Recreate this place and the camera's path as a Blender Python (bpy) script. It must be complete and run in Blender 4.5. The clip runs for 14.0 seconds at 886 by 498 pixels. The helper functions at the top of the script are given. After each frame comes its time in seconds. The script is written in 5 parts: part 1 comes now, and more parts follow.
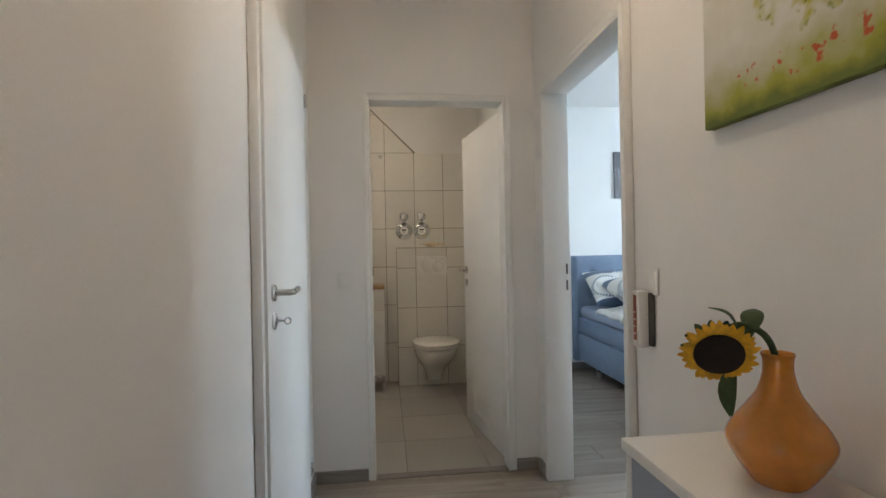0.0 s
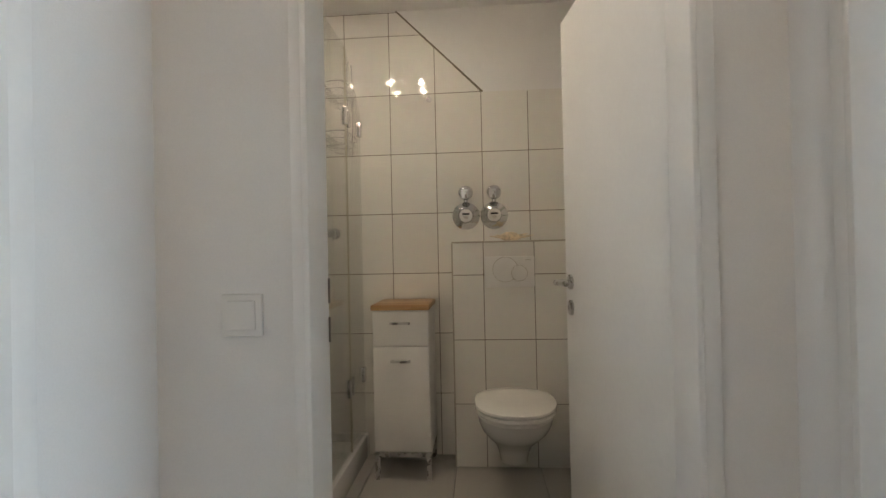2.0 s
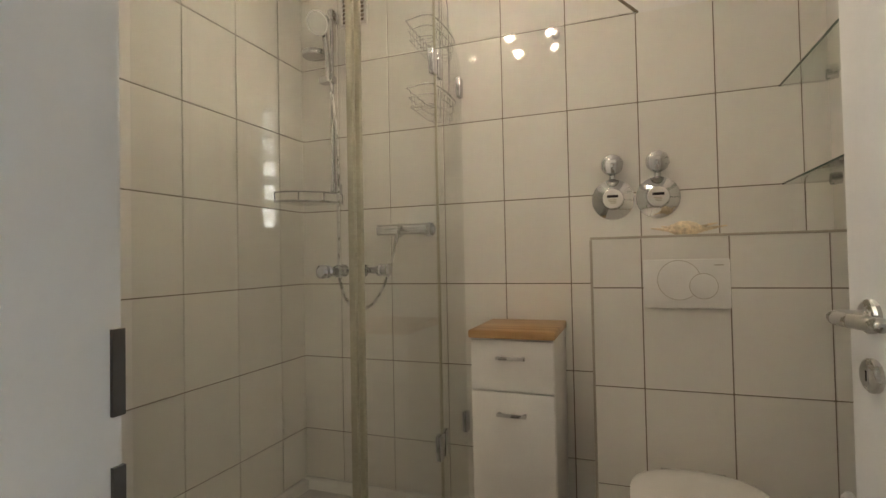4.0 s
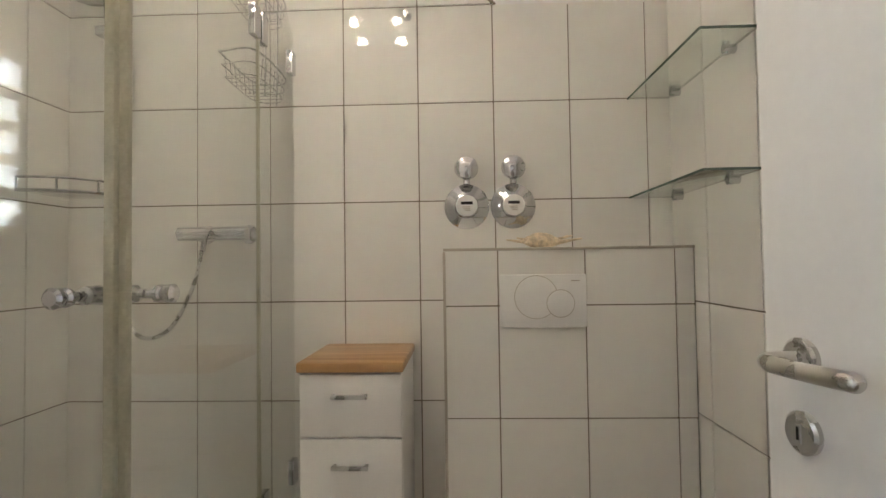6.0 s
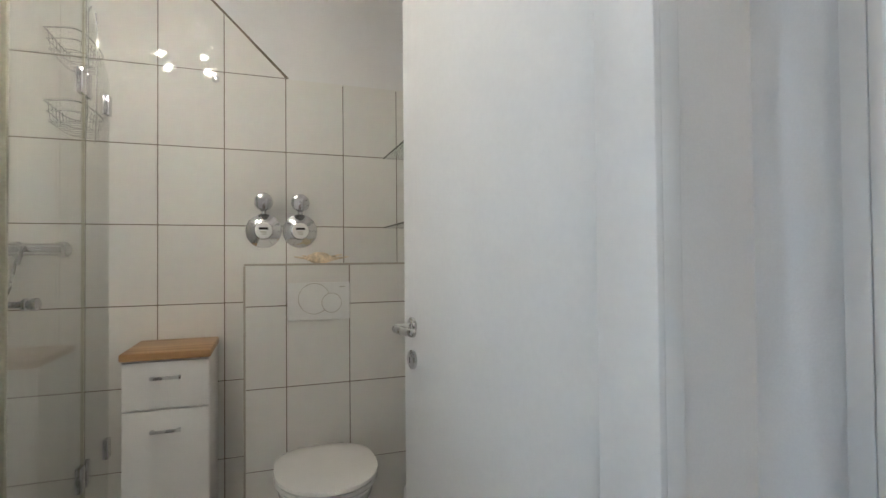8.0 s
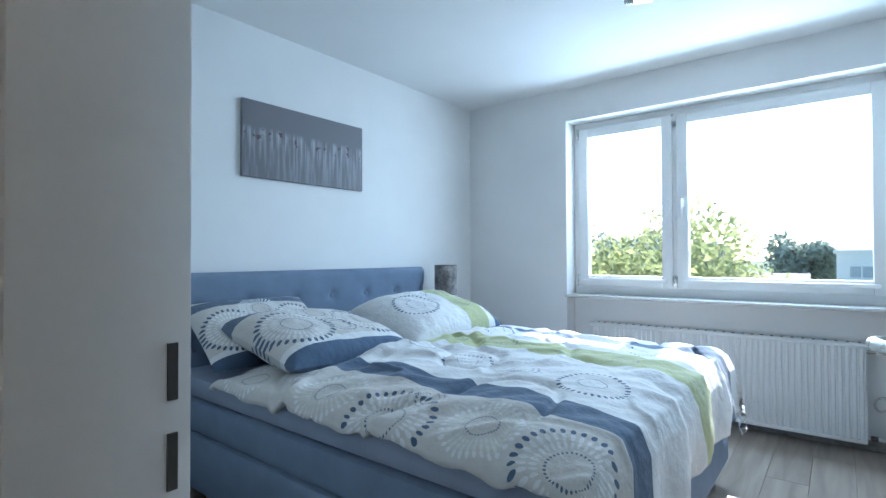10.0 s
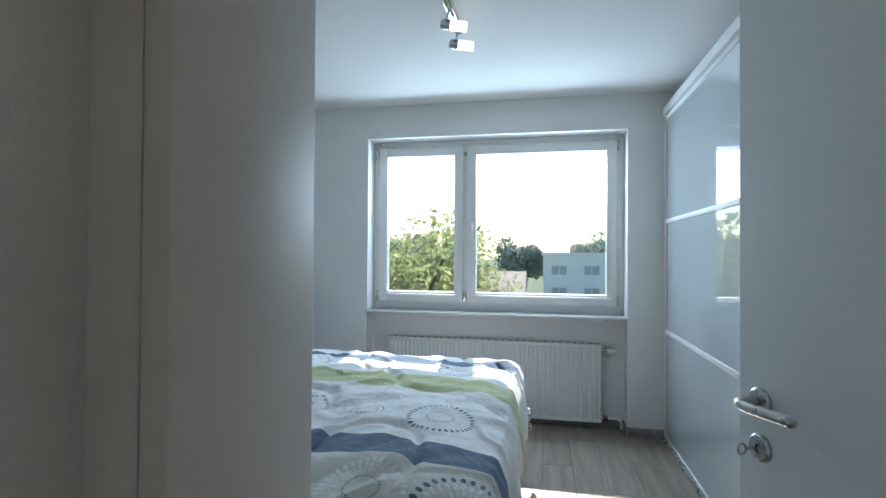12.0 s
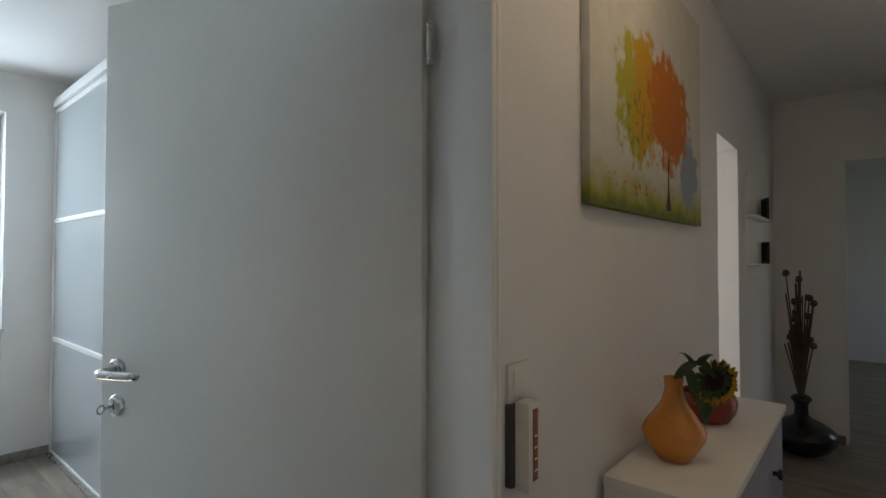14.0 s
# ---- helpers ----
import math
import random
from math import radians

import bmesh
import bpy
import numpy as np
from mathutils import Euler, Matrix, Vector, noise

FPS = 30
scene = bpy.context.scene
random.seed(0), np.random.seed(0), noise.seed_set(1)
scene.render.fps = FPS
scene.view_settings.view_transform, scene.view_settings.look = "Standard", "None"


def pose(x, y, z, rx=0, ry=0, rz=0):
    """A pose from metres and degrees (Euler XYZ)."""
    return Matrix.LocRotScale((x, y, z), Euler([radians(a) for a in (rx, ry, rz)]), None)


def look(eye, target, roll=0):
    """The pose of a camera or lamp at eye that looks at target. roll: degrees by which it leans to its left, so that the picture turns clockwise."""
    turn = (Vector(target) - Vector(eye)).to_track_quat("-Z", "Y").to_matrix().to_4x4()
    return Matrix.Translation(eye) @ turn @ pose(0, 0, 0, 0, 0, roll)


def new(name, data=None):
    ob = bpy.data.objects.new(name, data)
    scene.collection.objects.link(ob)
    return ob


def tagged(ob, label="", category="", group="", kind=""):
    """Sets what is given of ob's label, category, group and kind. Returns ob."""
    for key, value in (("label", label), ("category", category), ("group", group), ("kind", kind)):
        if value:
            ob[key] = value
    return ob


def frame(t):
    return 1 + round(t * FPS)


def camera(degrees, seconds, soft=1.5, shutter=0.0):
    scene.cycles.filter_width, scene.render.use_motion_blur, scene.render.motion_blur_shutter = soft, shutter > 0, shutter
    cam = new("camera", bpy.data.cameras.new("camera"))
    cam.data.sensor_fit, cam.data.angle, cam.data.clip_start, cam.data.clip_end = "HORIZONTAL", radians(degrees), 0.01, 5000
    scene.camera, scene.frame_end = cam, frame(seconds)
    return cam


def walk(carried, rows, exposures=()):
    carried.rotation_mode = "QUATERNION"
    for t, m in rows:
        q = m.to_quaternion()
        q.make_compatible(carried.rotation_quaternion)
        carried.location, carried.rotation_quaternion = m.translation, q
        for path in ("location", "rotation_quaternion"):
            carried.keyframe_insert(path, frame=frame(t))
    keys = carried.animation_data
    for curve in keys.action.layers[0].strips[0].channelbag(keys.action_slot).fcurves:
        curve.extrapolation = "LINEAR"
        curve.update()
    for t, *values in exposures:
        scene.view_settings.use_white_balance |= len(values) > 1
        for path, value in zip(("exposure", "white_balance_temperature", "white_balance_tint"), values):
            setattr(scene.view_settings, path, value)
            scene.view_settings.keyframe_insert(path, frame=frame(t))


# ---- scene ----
cam = camera(83.1, 14.0)
PATH = [
    (0, (-0.137, -0.274, 1.19), (0.092, 1.713, 1.19), -1.1),
    (0.5, (-0.067, 0.179, 1.174), (0.034, 2.176, 1.177), -1.2),
    (1, (0.004, 0.621, 1.141), (0.036, 2.621, 1.148), -1.3),
    (1.5, (-0.007, 1.064, 1.145), (-0.007, 3.064, 1.154), -1.3),
    (2, (0.118, 1.411, 1.152), (-0.036, 3.405, 1.167), -1.2),
    (2.5, (0.186, 1.719, 1.147), (-0.121, 3.696, 1.168), -1.2),
    (3, (0.23, 1.945, 1.146), (-0.391, 3.846, 1.179), -1.2),
    (3.2, (0.211, 2.002, 1.14), (-0.501, 3.87, 1.178), -1.2),
    (5.3, (-0.042, 2.555, 1.153), (-0.445, 4.514, 1.207), -0.7),
    (5.5, (-0.023, 2.576, 1.165), (-0.304, 4.555, 1.218), -0.8),
    (6, (0.012, 2.534, 1.165), (-0.06, 4.532, 1.221), -0.8),
    (6.5, (-0.031, 2.356, 1.189), (-0.031, 4.355, 1.241), -0.7),
    (7, (-0.053, 2.168, 1.233), (0.075, 4.164, 1.275), -0.7),
    (7.5, (-0.027, 1.999, 1.239), (0.363, 3.96, 1.274), -0.6),
    (8, (0.052, 1.847, 1.23), (0.713, 3.734, 1.264), -0.5),
    (8.5, (0.154, 1.717, 1.207), (1.06, 3.499, 1.242), -0.4),
    (9, (0.31, 1.663, 1.168), (1.484, 3.282, 1.198), -0.4),
    (9.2, (0.409, 1.662, 1.148), (1.686, 3.201, 1.181), -0.4),
    (11.3, (0.625, 1.871, 1.273), (2.465, 2.655, 1.292), 0.3),
    (11.5, (0.575, 1.903, 1.283), (2.45, 2.597, 1.304), 0.3),
    (12, (0.475, 2.029, 1.332), (2.436, 2.422, 1.356), 0.4),
    (12.5, (0.429, 2.144, 1.328), (2.424, 2.0, 1.364), 0.4),
    (13, (0.31, 2.2, 1.353), (2.162, 1.445, 1.385), 0.2),
    (13.5, (0.217, 2.15, 1.333), (1.81, 0.942, 1.377), 0.1),
    (14, (0.128, 2.047, 1.326), (1.418, 0.52, 1.37), 0.1),
]
walk(cam, [(t, look(eye, target, roll)) for t, eye, target, roll in PATH],
     [(0.0, 2.42, 6700, 14), (0.5, 2.5, 6550, 14), (1.0, 2.38, 6550, 13), (1.5, 2.38, 6700, 14), (2.0, 2.55, 6650, 14), (3.2, 2.65, 7000, 14), (5.3, 3.02, 6350, 14), (6.5, 3.06, 6150, 13), (7.0, 3.0, 6050, 12), (8.0, 3.0, 5650, 11), (9.0, 2.25, 5700, 10), (11.3, 1.12, 5850, 10), (12.0, 0.95, 6250, 10), (13.0, 1.16, 6550, 12), (14.0, 1.35, 7050, 15)])

# ---- light ----
world = bpy.data.worlds.new("sky")
scene.world = world
world.use_nodes = True
wn = world.node_tree.nodes
wl = world.node_tree.links
sky = wn.new("ShaderNodeTexSky")
sky.sky_type = "NISHITA"
sky.sun_disc = False
SUN_DIR = Vector((-1.16, -0.14, -1.027)).normalized()      # the way the sunlight travels
sky.sun_elevation = math.asin(-SUN_DIR.z)
sky.sun_rotation = math.atan2(-SUN_DIR.x, -SUN_DIR.y)
sky.air_density, sky.dust_density, sky.ozone_density = 1.0, 1.0, 1.5
wl.new(sky.outputs[0], wn["Background"].inputs[0])
wn["Background"].inputs[1].default_value = 0.15
sun = bpy.data.lights.new("sun", "SUN")
sun.energy, sun.angle, sun.color = 5.0, radians(0.5), (1.0, 0.95, 0.88)
sun_ob = new("sun", sun)
sun_ob.matrix_world = look((20, 3, 18), Vector((20, 3, 18)) + SUN_DIR)


def window_light(name, at, toward, wide, high, watts, colour):
    """An area lamp at a window's opening that stands in for skylight."""
    lamp = bpy.data.lights.new(name, "AREA")
    lamp.shape, lamp.size, lamp.size_y, lamp.energy, lamp.color = "RECTANGLE", wide, high, watts, colour
    ob = new(name, lamp)
    ob.matrix_world = look(at, toward)
    return ob


window_light("bedroom_window_light", (4.68, 2.43, 1.95), (3.0, 2.43, 1.35), 1.85, 0.40, 24, (0.60, 0.80, 1.0))
# kitchen and living room windows are unseen; these two lamps are added for them
window_light("kitchen_unseen_window_light", (3.55, -1.2, 1.55), (2.0, -1.2, 1.4), 1.3, 1.2, 19, (0.86, 0.93, 1.0))
window_light("living_unseen_window_light", (-2.62, -4.6, 1.5), (-1.0, -4.2, 1.3), 1.5, 1.3, 1.6, (0.85, 0.92, 1.0))
window_light("bath_window_light", (-1.505, 2.7, 1.56), (0, 2.7, 1.56), 0.07, 0.5, 1.1, (0.85, 0.92, 1.0))


# ---- materials ----
def mat(name):
    m = bpy.data.materials.new(name)
    m.use_nodes = True
    return m, m.node_tree.nodes, m.node_tree.links, m.node_tree.nodes["Principled BSDF"]


def surface(name, colour, rough=0.5, metal=0.0, vary=0.06, scale=6.0, bump=0.05, grain=120.0, spec=0.5, coat=0.0):
    """A surface with soft stains at one scale, fine grain at another, and relief."""
    m, n, l, b = mat(name)
    co = n.new("ShaderNodeTexCoord")
    big, fine = n.new("ShaderNodeTexNoise"), n.new("ShaderNodeTexNoise")
    big.inputs["Scale"].default_value, big.inputs["Detail"].default_value = scale, 4
    fine.inputs["Scale"].default_value, fine.inputs["Detail"].default_value = grain, 3
    for t in (big, fine):
        l.new(co.outputs["Object"], t.inputs["Vector"])
    ramp = n.new("ShaderNodeMapRange")
    ramp.inputs[1].default_value, ramp.inputs[2].default_value = 0.3, 0.7
    ramp.inputs[3].default_value, ramp.inputs[4].default_value = 1 - vary, 1 + vary
    l.new(big.outputs[0], ramp.inputs[0])
    ramp2 = n.new("ShaderNodeMapRange")
    ramp2.inputs[1].default_value, ramp2.inputs[2].default_value = 0.3, 0.7
    ramp2.inputs[3].default_value, ramp2.inputs[4].default_value = 1 - vary * 0.5, 1 + vary * 0.5
    l.new(fine.outputs[0], ramp2.inputs[0])
    mul = n.new("ShaderNodeMath")
    mul.operation = "MULTIPLY"
    l.new(ramp.outputs[0], mul.inputs[0])
    l.new(ramp2.outputs[0], mul.inputs[1])
    sc = n.new("ShaderNodeVectorMath")
    sc.operation = "SCALE"
    sc.inputs[0].default_value = colour
    l.new(mul.outputs[0], sc.inputs["Scale"])
    l.new(sc.outputs[0], b.inputs["Base Color"])
    rr = n.new("ShaderNodeMapRange")
    rr.inputs[3].default_value, rr.inputs[4].default_value = max(rough - 0.08, 0.02), min(rough + 0.08, 1)
    l.new(big.outputs[0], rr.inputs[0])
    l.new(rr.outputs[0], b.inputs["Roughness"])
    b.inputs["Metallic"].default_value = metal
    b.inputs["Specular IOR Level"].default_value = spec
    b.inputs["Coat Weight"].default_value = coat
    if bump:
        bp = n.new("ShaderNodeBump")
        bp.inputs["Strength"].default_value, bp.inputs["Distance"].default_value = bump, 0.004
        l.new(fine.outputs[0], bp.inputs["Height"])
        l.new(bp.outputs[0], b.inputs["Normal"])
    return m


def wood(name, dark, light, along="x", scale=1.0, rough=0.4, per_piece=0.15):
    """Boards with grain along one axis and a shade of their own for each piece."""
    m, n, l, b = mat(name)
    co, mp, info = n.new("ShaderNodeTexCoord"), n.new("ShaderNodeMapping"), n.new("ShaderNodeObjectInfo")
    l.new(co.outputs["Object"], mp.inputs["Vector"])
    st = {"x": (1.2, 14, 14), "y": (14, 1.2, 14), "z": (14, 14, 1.2)}[along]
    mp.inputs["Scale"].default_value = [v * scale for v in st]
    off = n.new("ShaderNodeVectorMath")
    off.operation = "SCALE"
    off.inputs[0].default_value = (37, 51, 23)
    l.new(info.outputs["Random"], off.inputs["Scale"])
    l.new(off.outputs[0], mp.inputs["Location"])
    g = n.new("ShaderNodeTexNoise")
    g.inputs["Scale"].default_value, g.inputs["Detail"].default_value, g.inputs["Distortion"].default_value = 1.6, 8, 0.6
    l.new(mp.outputs[0], g.inputs["Vector"])
    ramp = n.new("ShaderNodeValToRGB")
    ramp.color_ramp.elements[0].position, ramp.color_ramp.elements[1].position = 0.32, 0.72
    ramp.color_ramp.elements[0].color, ramp.color_ramp.elements[1].color = (*dark, 1), (*light, 1)
    l.new(g.outputs[0], ramp.inputs[0])
    sh = n.new("ShaderNodeMapRange")
    sh.inputs[3].default_value, sh.inputs[4].default_value = 1 - per_piece, 1 + per_piece
    l.new(info.outputs["Random"], sh.inputs[0])
    sc = n.new("ShaderNodeVectorMath")
    sc.operation = "SCALE"
    l.new(ramp.outputs[0], sc.inputs[0])
    l.new(sh.outputs[0], sc.inputs["Scale"])
    l.new(sc.outputs[0], b.inputs["Base Color"])
    b.inputs["Roughness"].default_value = rough
    bp = n.new("ShaderNodeBump")
    bp.inputs["Strength"].default_value, bp.inputs["Distance"].default_value = 0.12, 0.003
    l.new(g.outputs[0], bp.inputs["Height"])
    l.new(bp.outputs[0], b.inputs["Normal"])
    return m


def tile_mat(name, colour, rough, vary=0.03):
    """Glazed tile: a faint shade of its own for each piece, a slightly wavy glaze."""
    m, n, l, b = mat(name)
    info, co = n.new("ShaderNodeObjectInfo"), n.new("ShaderNodeTexCoord")
    sh = n.new("ShaderNodeMapRange")
    sh.inputs[3].default_value, sh.inputs[4].default_value = 1 - vary, 1 + vary
    l.new(info.outputs["Random"], sh.inputs[0])
    sc = n.new("ShaderNodeVectorMath")
    sc.operation = "SCALE"
    sc.inputs[0].default_value = colour
    l.new(sh.outputs[0], sc.inputs["Scale"])
    g = n.new("ShaderNodeTexNoise")
    g.inputs["Scale"].default_value, g.inputs["Detail"].default_value = 22, 3
    l.new(co.outputs["Object"], g.inputs["Vector"])
    mx = n.new("ShaderNodeMix")
    mx.data_type, mx.blend_type = "RGBA", "MULTIPLY"
    mx.inputs[0].default_value = 0.06
    l.new(sc.outputs[0], mx.inputs[6])
    l.new(g.outputs[1], mx.inputs[7])
    l.new(mx.outputs[2], b.inputs["Base Color"])
    b.inputs["Roughness"].default_value = rough
    bp = n.new("ShaderNodeBump")
    bp.inputs["Strength"].default_value, bp.inputs["Distance"].default_value = 0.06, 0.004
    l.new(g.outputs[0], bp.inputs["Height"])
    l.new(bp.outputs[0], b.inputs["Normal"])
    return m


def glass(name, colour=(0.95, 1, 0.98), rough=0.0):
    m, n, l, b = mat(name)
    b.inputs["Base Color"].default_value = (*colour, 1)
    b.inputs["Transmission Weight"].default_value = 1
    b.inputs["Roughness"].default_value = rough
    b.inputs["IOR"].default_value = 1.45
    return m


def thin_glass(name, tint=(0.94, 0.97, 0.95), gloss=0.04):
    """A pane thin enough not to bend light: clear with a Fresnel gloss."""
    m, n, l, b = mat(name)
    n.remove(b)
    tr, gl, lw, mx = n.new("ShaderNodeBsdfTransparent"), n.new("ShaderNodeBsdfGlossy"), n.new("ShaderNodeLayerWeight"), n.new("ShaderNodeMixShader")
    tr.inputs[0].default_value = (*tint, 1)
    gl.inputs["Roughness"].default_value = 0.01
    lw.inputs["Blend"].default_value = 0.5
    pw, ma = n.new("ShaderNodeMath"), n.new("ShaderNodeMath")
    pw.operation, ma.operation = "POWER", "MULTIPLY_ADD"
    pw.inputs[1].default_value, ma.inputs[1].default_value, ma.inputs[2].default_value = 5.0, 0.92, gloss
    l.new(lw.outputs["Facing"], pw.inputs[0])
    l.new(pw.outputs[0], ma.inputs[0])
    l.new(ma.outputs[0], mx.inputs[0])
    l.new(tr.outputs[0], mx.inputs[1])
    l.new(gl.outputs[0], mx.inputs[2])
    l.new(mx.outputs[0], n["Material Output"].inputs[0])
    return m


def glow(name, colour, strength):
    m, n, l, b = mat(name)
    b.inputs["Emission Color"].default_value = (*colour, 1)
    b.inputs["Emission Strength"].default_value = strength
    return m


PAINT = surface("white_wall_paint", (0.78, 0.77, 0.75), 0.85, vary=0.03, scale=2.2, bump=0.07, grain=260, spec=0.25)
CEIL = surface("ceiling_paint", (0.80, 0.795, 0.78), 0.9, vary=0.02, scale=1.5, bump=0.06, grain=200, spec=0.2)
LACQUER = surface("white_door_lacquer", (0.76, 0.755, 0.73), 0.56, vary=0.025, scale=3, bump=0.03, grain=60, spec=0.3)
FRAME = surface("white_frame_lacquer", (0.77, 0.765, 0.745), 0.5, vary=0.02, scale=5, bump=0.03, grain=80)
GROUT = surface("grey_brown_grout", (0.22, 0.185, 0.14), 0.9, vary=0.15, scale=14, bump=0.3, grain=400)
TILE = tile_mat("ivory_glazed_tile", (0.79, 0.77, 0.715), 0.035)
FLOORTILE = tile_mat("grey_floor_tile", (0.40, 0.385, 0.355), 0.32, 0.06)
FLOORGROUT = surface("dark_floor_grout", (0.16, 0.15, 0.14), 0.9)
PLANK = wood("grey_oak_laminate", (0.205, 0.165, 0.130), (0.36, 0.30, 0.245), "x", 0.7, 0.36, 0.09)
SKIRT = wood("grey_oak_skirting", (0.17, 0.155, 0.14), (0.32, 0.29, 0.26), "x", 1.0, 0.5, 0.05)
SUBFLOOR = surface("dark_joint", (0.06, 0.05, 0.045), 0.9)
STEEL = surface("brushed_steel", (0.56, 0.55, 0.53), 0.28, 1.0, vary=0.05, scale=30, bump=0.05, grain=500)
CHROME = surface("polished_chrome", (0.62, 0.62, 0.63), 0.09, 1.0, vary=0.02, scale=20, bump=0.0)
BRASS = surface("strike_plate_steel", (0.12, 0.115, 0.11), 0.4, 0.8)
# matt black: shade put into slots and keyholes, plus black displays and prints
HOLESHADE_BLACK = surface("black_and_hole_shade", (0.02, 0.02, 0.02), 0.9)
CERAMIC = surface("white_sanitary_ceramic", (0.80, 0.79, 0.76), 0.08, vary=0.01, bump=0.0, coat=0.3)
PLASTIC = surface("white_plastic", (0.76, 0.75, 0.72), 0.35, vary=0.02, bump=0.02)
CABINET = surface("white_matt_cabinet", (0.78, 0.765, 0.73), 0.42, vary=0.02, bump=0.03)
OAK = wood("oiled_oak_board", (0.36, 0.20, 0.08), (0.56, 0.35, 0.16), "x", 1.6, 0.4, 0.03)
GLASS_PANE = thin_glass("clear_pane")
SHOWER_GLASS = thin_glass("shower_glass", (0.985, 0.99, 0.978), 0.045)
GLASS_EDGE = surface("green_glass_edge", (0.09, 0.125, 0.105), 0.12, vary=0.1, bump=0.0)
SEAL = surface("yellowed_clear_seal", (0.42, 0.40, 0.30), 0.3, vary=0.12, scale=10, bump=0.02)
BLACK = surface("black_rubber", (0.02, 0.02, 0.022), 0.5)
SHELL = surface("bleached_shell", (0.72, 0.60, 0.42), 0.6, vary=0.25, scale=40, bump=0.5, grain=120)


def box(bm, x0, x1, y0, y1, z0, z1, bevel=0.0, seg=2):
    """Adds a block between two corners, with rounded edges if bevel is given."""
    b2 = bmesh.new()
    bmesh.ops.create_cube(b2, size=1)
    for v in b2.verts:
        v.co = ((x0 + x1) / 2 + v.co.x * (x1 - x0), (y0 + y1) / 2 + v.co.y * (y1 - y0), (z0 + z1) / 2 + v.co.z * (z1 - z0))
    if bevel:
        bmesh.ops.bevel(b2, geom=list(b2.edges), offset=bevel, segments=seg, affect="EDGES", profile=0.5)
    merge(bm, b2)
    return bm


def merge(bm, other):
    me = bpy.data.meshes.new("tmp")
    other.to_mesh(me)
    other.free()
    bm.from_mesh(me)
    bpy.data.meshes.remove(me)


def rod(bm, a, b, r, r2=None, seg=16):
    """Adds a cylinder or cone from a to b."""
    a, b = Vector(a), Vector(b)
    b2 = bmesh.new()
    bmesh.ops.create_cone(b2, cap_ends=True, segments=seg, radius1=r, radius2=r if r2 is None else r2, depth=(b - a).length)
    m = Matrix.Translation((a + b) / 2) @ (b - a).to_track_quat("Z", "Y").to_matrix().to_4x4()
    bmesh.ops.transform(b2, matrix=m, verts=b2.verts)
    merge(bm, b2)
    return bm


def lathe(bm, profile, at=(0, 0, 0), axis="z", seg=32, sx=1.0, sy=1.0):
    """Adds a turned shape from (radius, height) pairs round an axis."""
    rings = []
    for r, h in profile:
        ring = []
        for i in range(seg):
            a = 2 * math.pi * i / seg
            p = Vector((r * math.cos(a) * sx, r * math.sin(a) * sy, h))
            if axis == "y":
                p = Vector((p.x, -p.z, p.y))
            elif axis == "x":
                p = Vector((-p.z, p.x, p.y))
            ring.append(bm.verts.new(p + Vector(at)))
        rings.append(ring)
    for r0, r1 in zip(rings, rings[1:]):
        for i in range(seg):
            bm.faces.new((r0[i], r0[(i + 1) % seg], r1[(i + 1) % seg], r1[i]))
    bm.faces.new(rings[0][::-1])
    bm.faces.new(rings[-1])
    return bm


def tube(bm, points, r, seg=10):
    """Adds a bent round bar along a line of points."""
    pts = [Vector(p) for p in points]
    rings, up = [], Vector((0.13, 0.31, 0.94)).normalized()
    for i, p in enumerate(pts):
        d = (pts[min(i + 1, len(pts) - 1)] - pts[max(i - 1, 0)]).normalized()
        s = d.cross(up)
        s = s.normalized() if s.length > 1e-4 else Vector((1, 0, 0))
        t = s.cross(d).normalized()
        rings.append([bm.verts.new(p + r * (math.cos(2 * math.pi * k / seg) * s + math.sin(2 * math.pi * k / seg) * t)) for k in range(seg)])
    for r0, r1 in zip(rings, rings[1:]):
        for k in range(seg):
            bm.faces.new((r0[k], r0[(k + 1) % seg], r1[(k + 1) % seg], r1[k]))
    bm.faces.new(rings[0][::-1])
    bm.faces.new(rings[-1])
    return bm


def curve_points(ctrl, n=24):
    """A smooth line through control points."""
    c = [Vector(p) for p in ctrl]
    c = [2 * c[0] - c[1]] + c + [2 * c[-1] - c[-2]]
    out = []
    for i in range(1, len(c) - 2):
        for k in range(n):
            t = k / n
            p0, p1, p2, p3 = c[i - 1:i + 3]
            out.append(0.5 * (2 * p1 + (p2 - p0) * t + (2 * p0 - 5 * p1 + 4 * p2 - p3) * t * t + (3 * p1 - p0 - 3 * p2 + p3) * t ** 3))
    return out + [c[-2]]


def prism(bm, poly, y0, y1, axis="y", bevel=0.0):
    """Adds a slab from a polygon in the plane across an axis."""
    def place(p, d):
        return {"y": (p[0], d, p[1]), "x": (d, p[0], p[1]), "z": (p[0], p[1], d)}[axis]
    b2 = bmesh.new()
    a = [b2.verts.new(place(p, y0)) for p in poly]
    b = [b2.verts.new(place(p, y1)) for p in poly]
    n = len(poly)
    b2.faces.new(a)
    b2.faces.new(b[::-1])
    for i in range(n):
        b2.faces.new((a[i], b[i], b[(i + 1) % n], a[(i + 1) % n]))
    bmesh.ops.recalc_face_normals(b2, faces=b2.faces)
    if bevel:
        bmesh.ops.bevel(b2, geom=list(b2.edges), offset=bevel, segments=2, affect="EDGES")
    merge(bm, b2)
    return bm


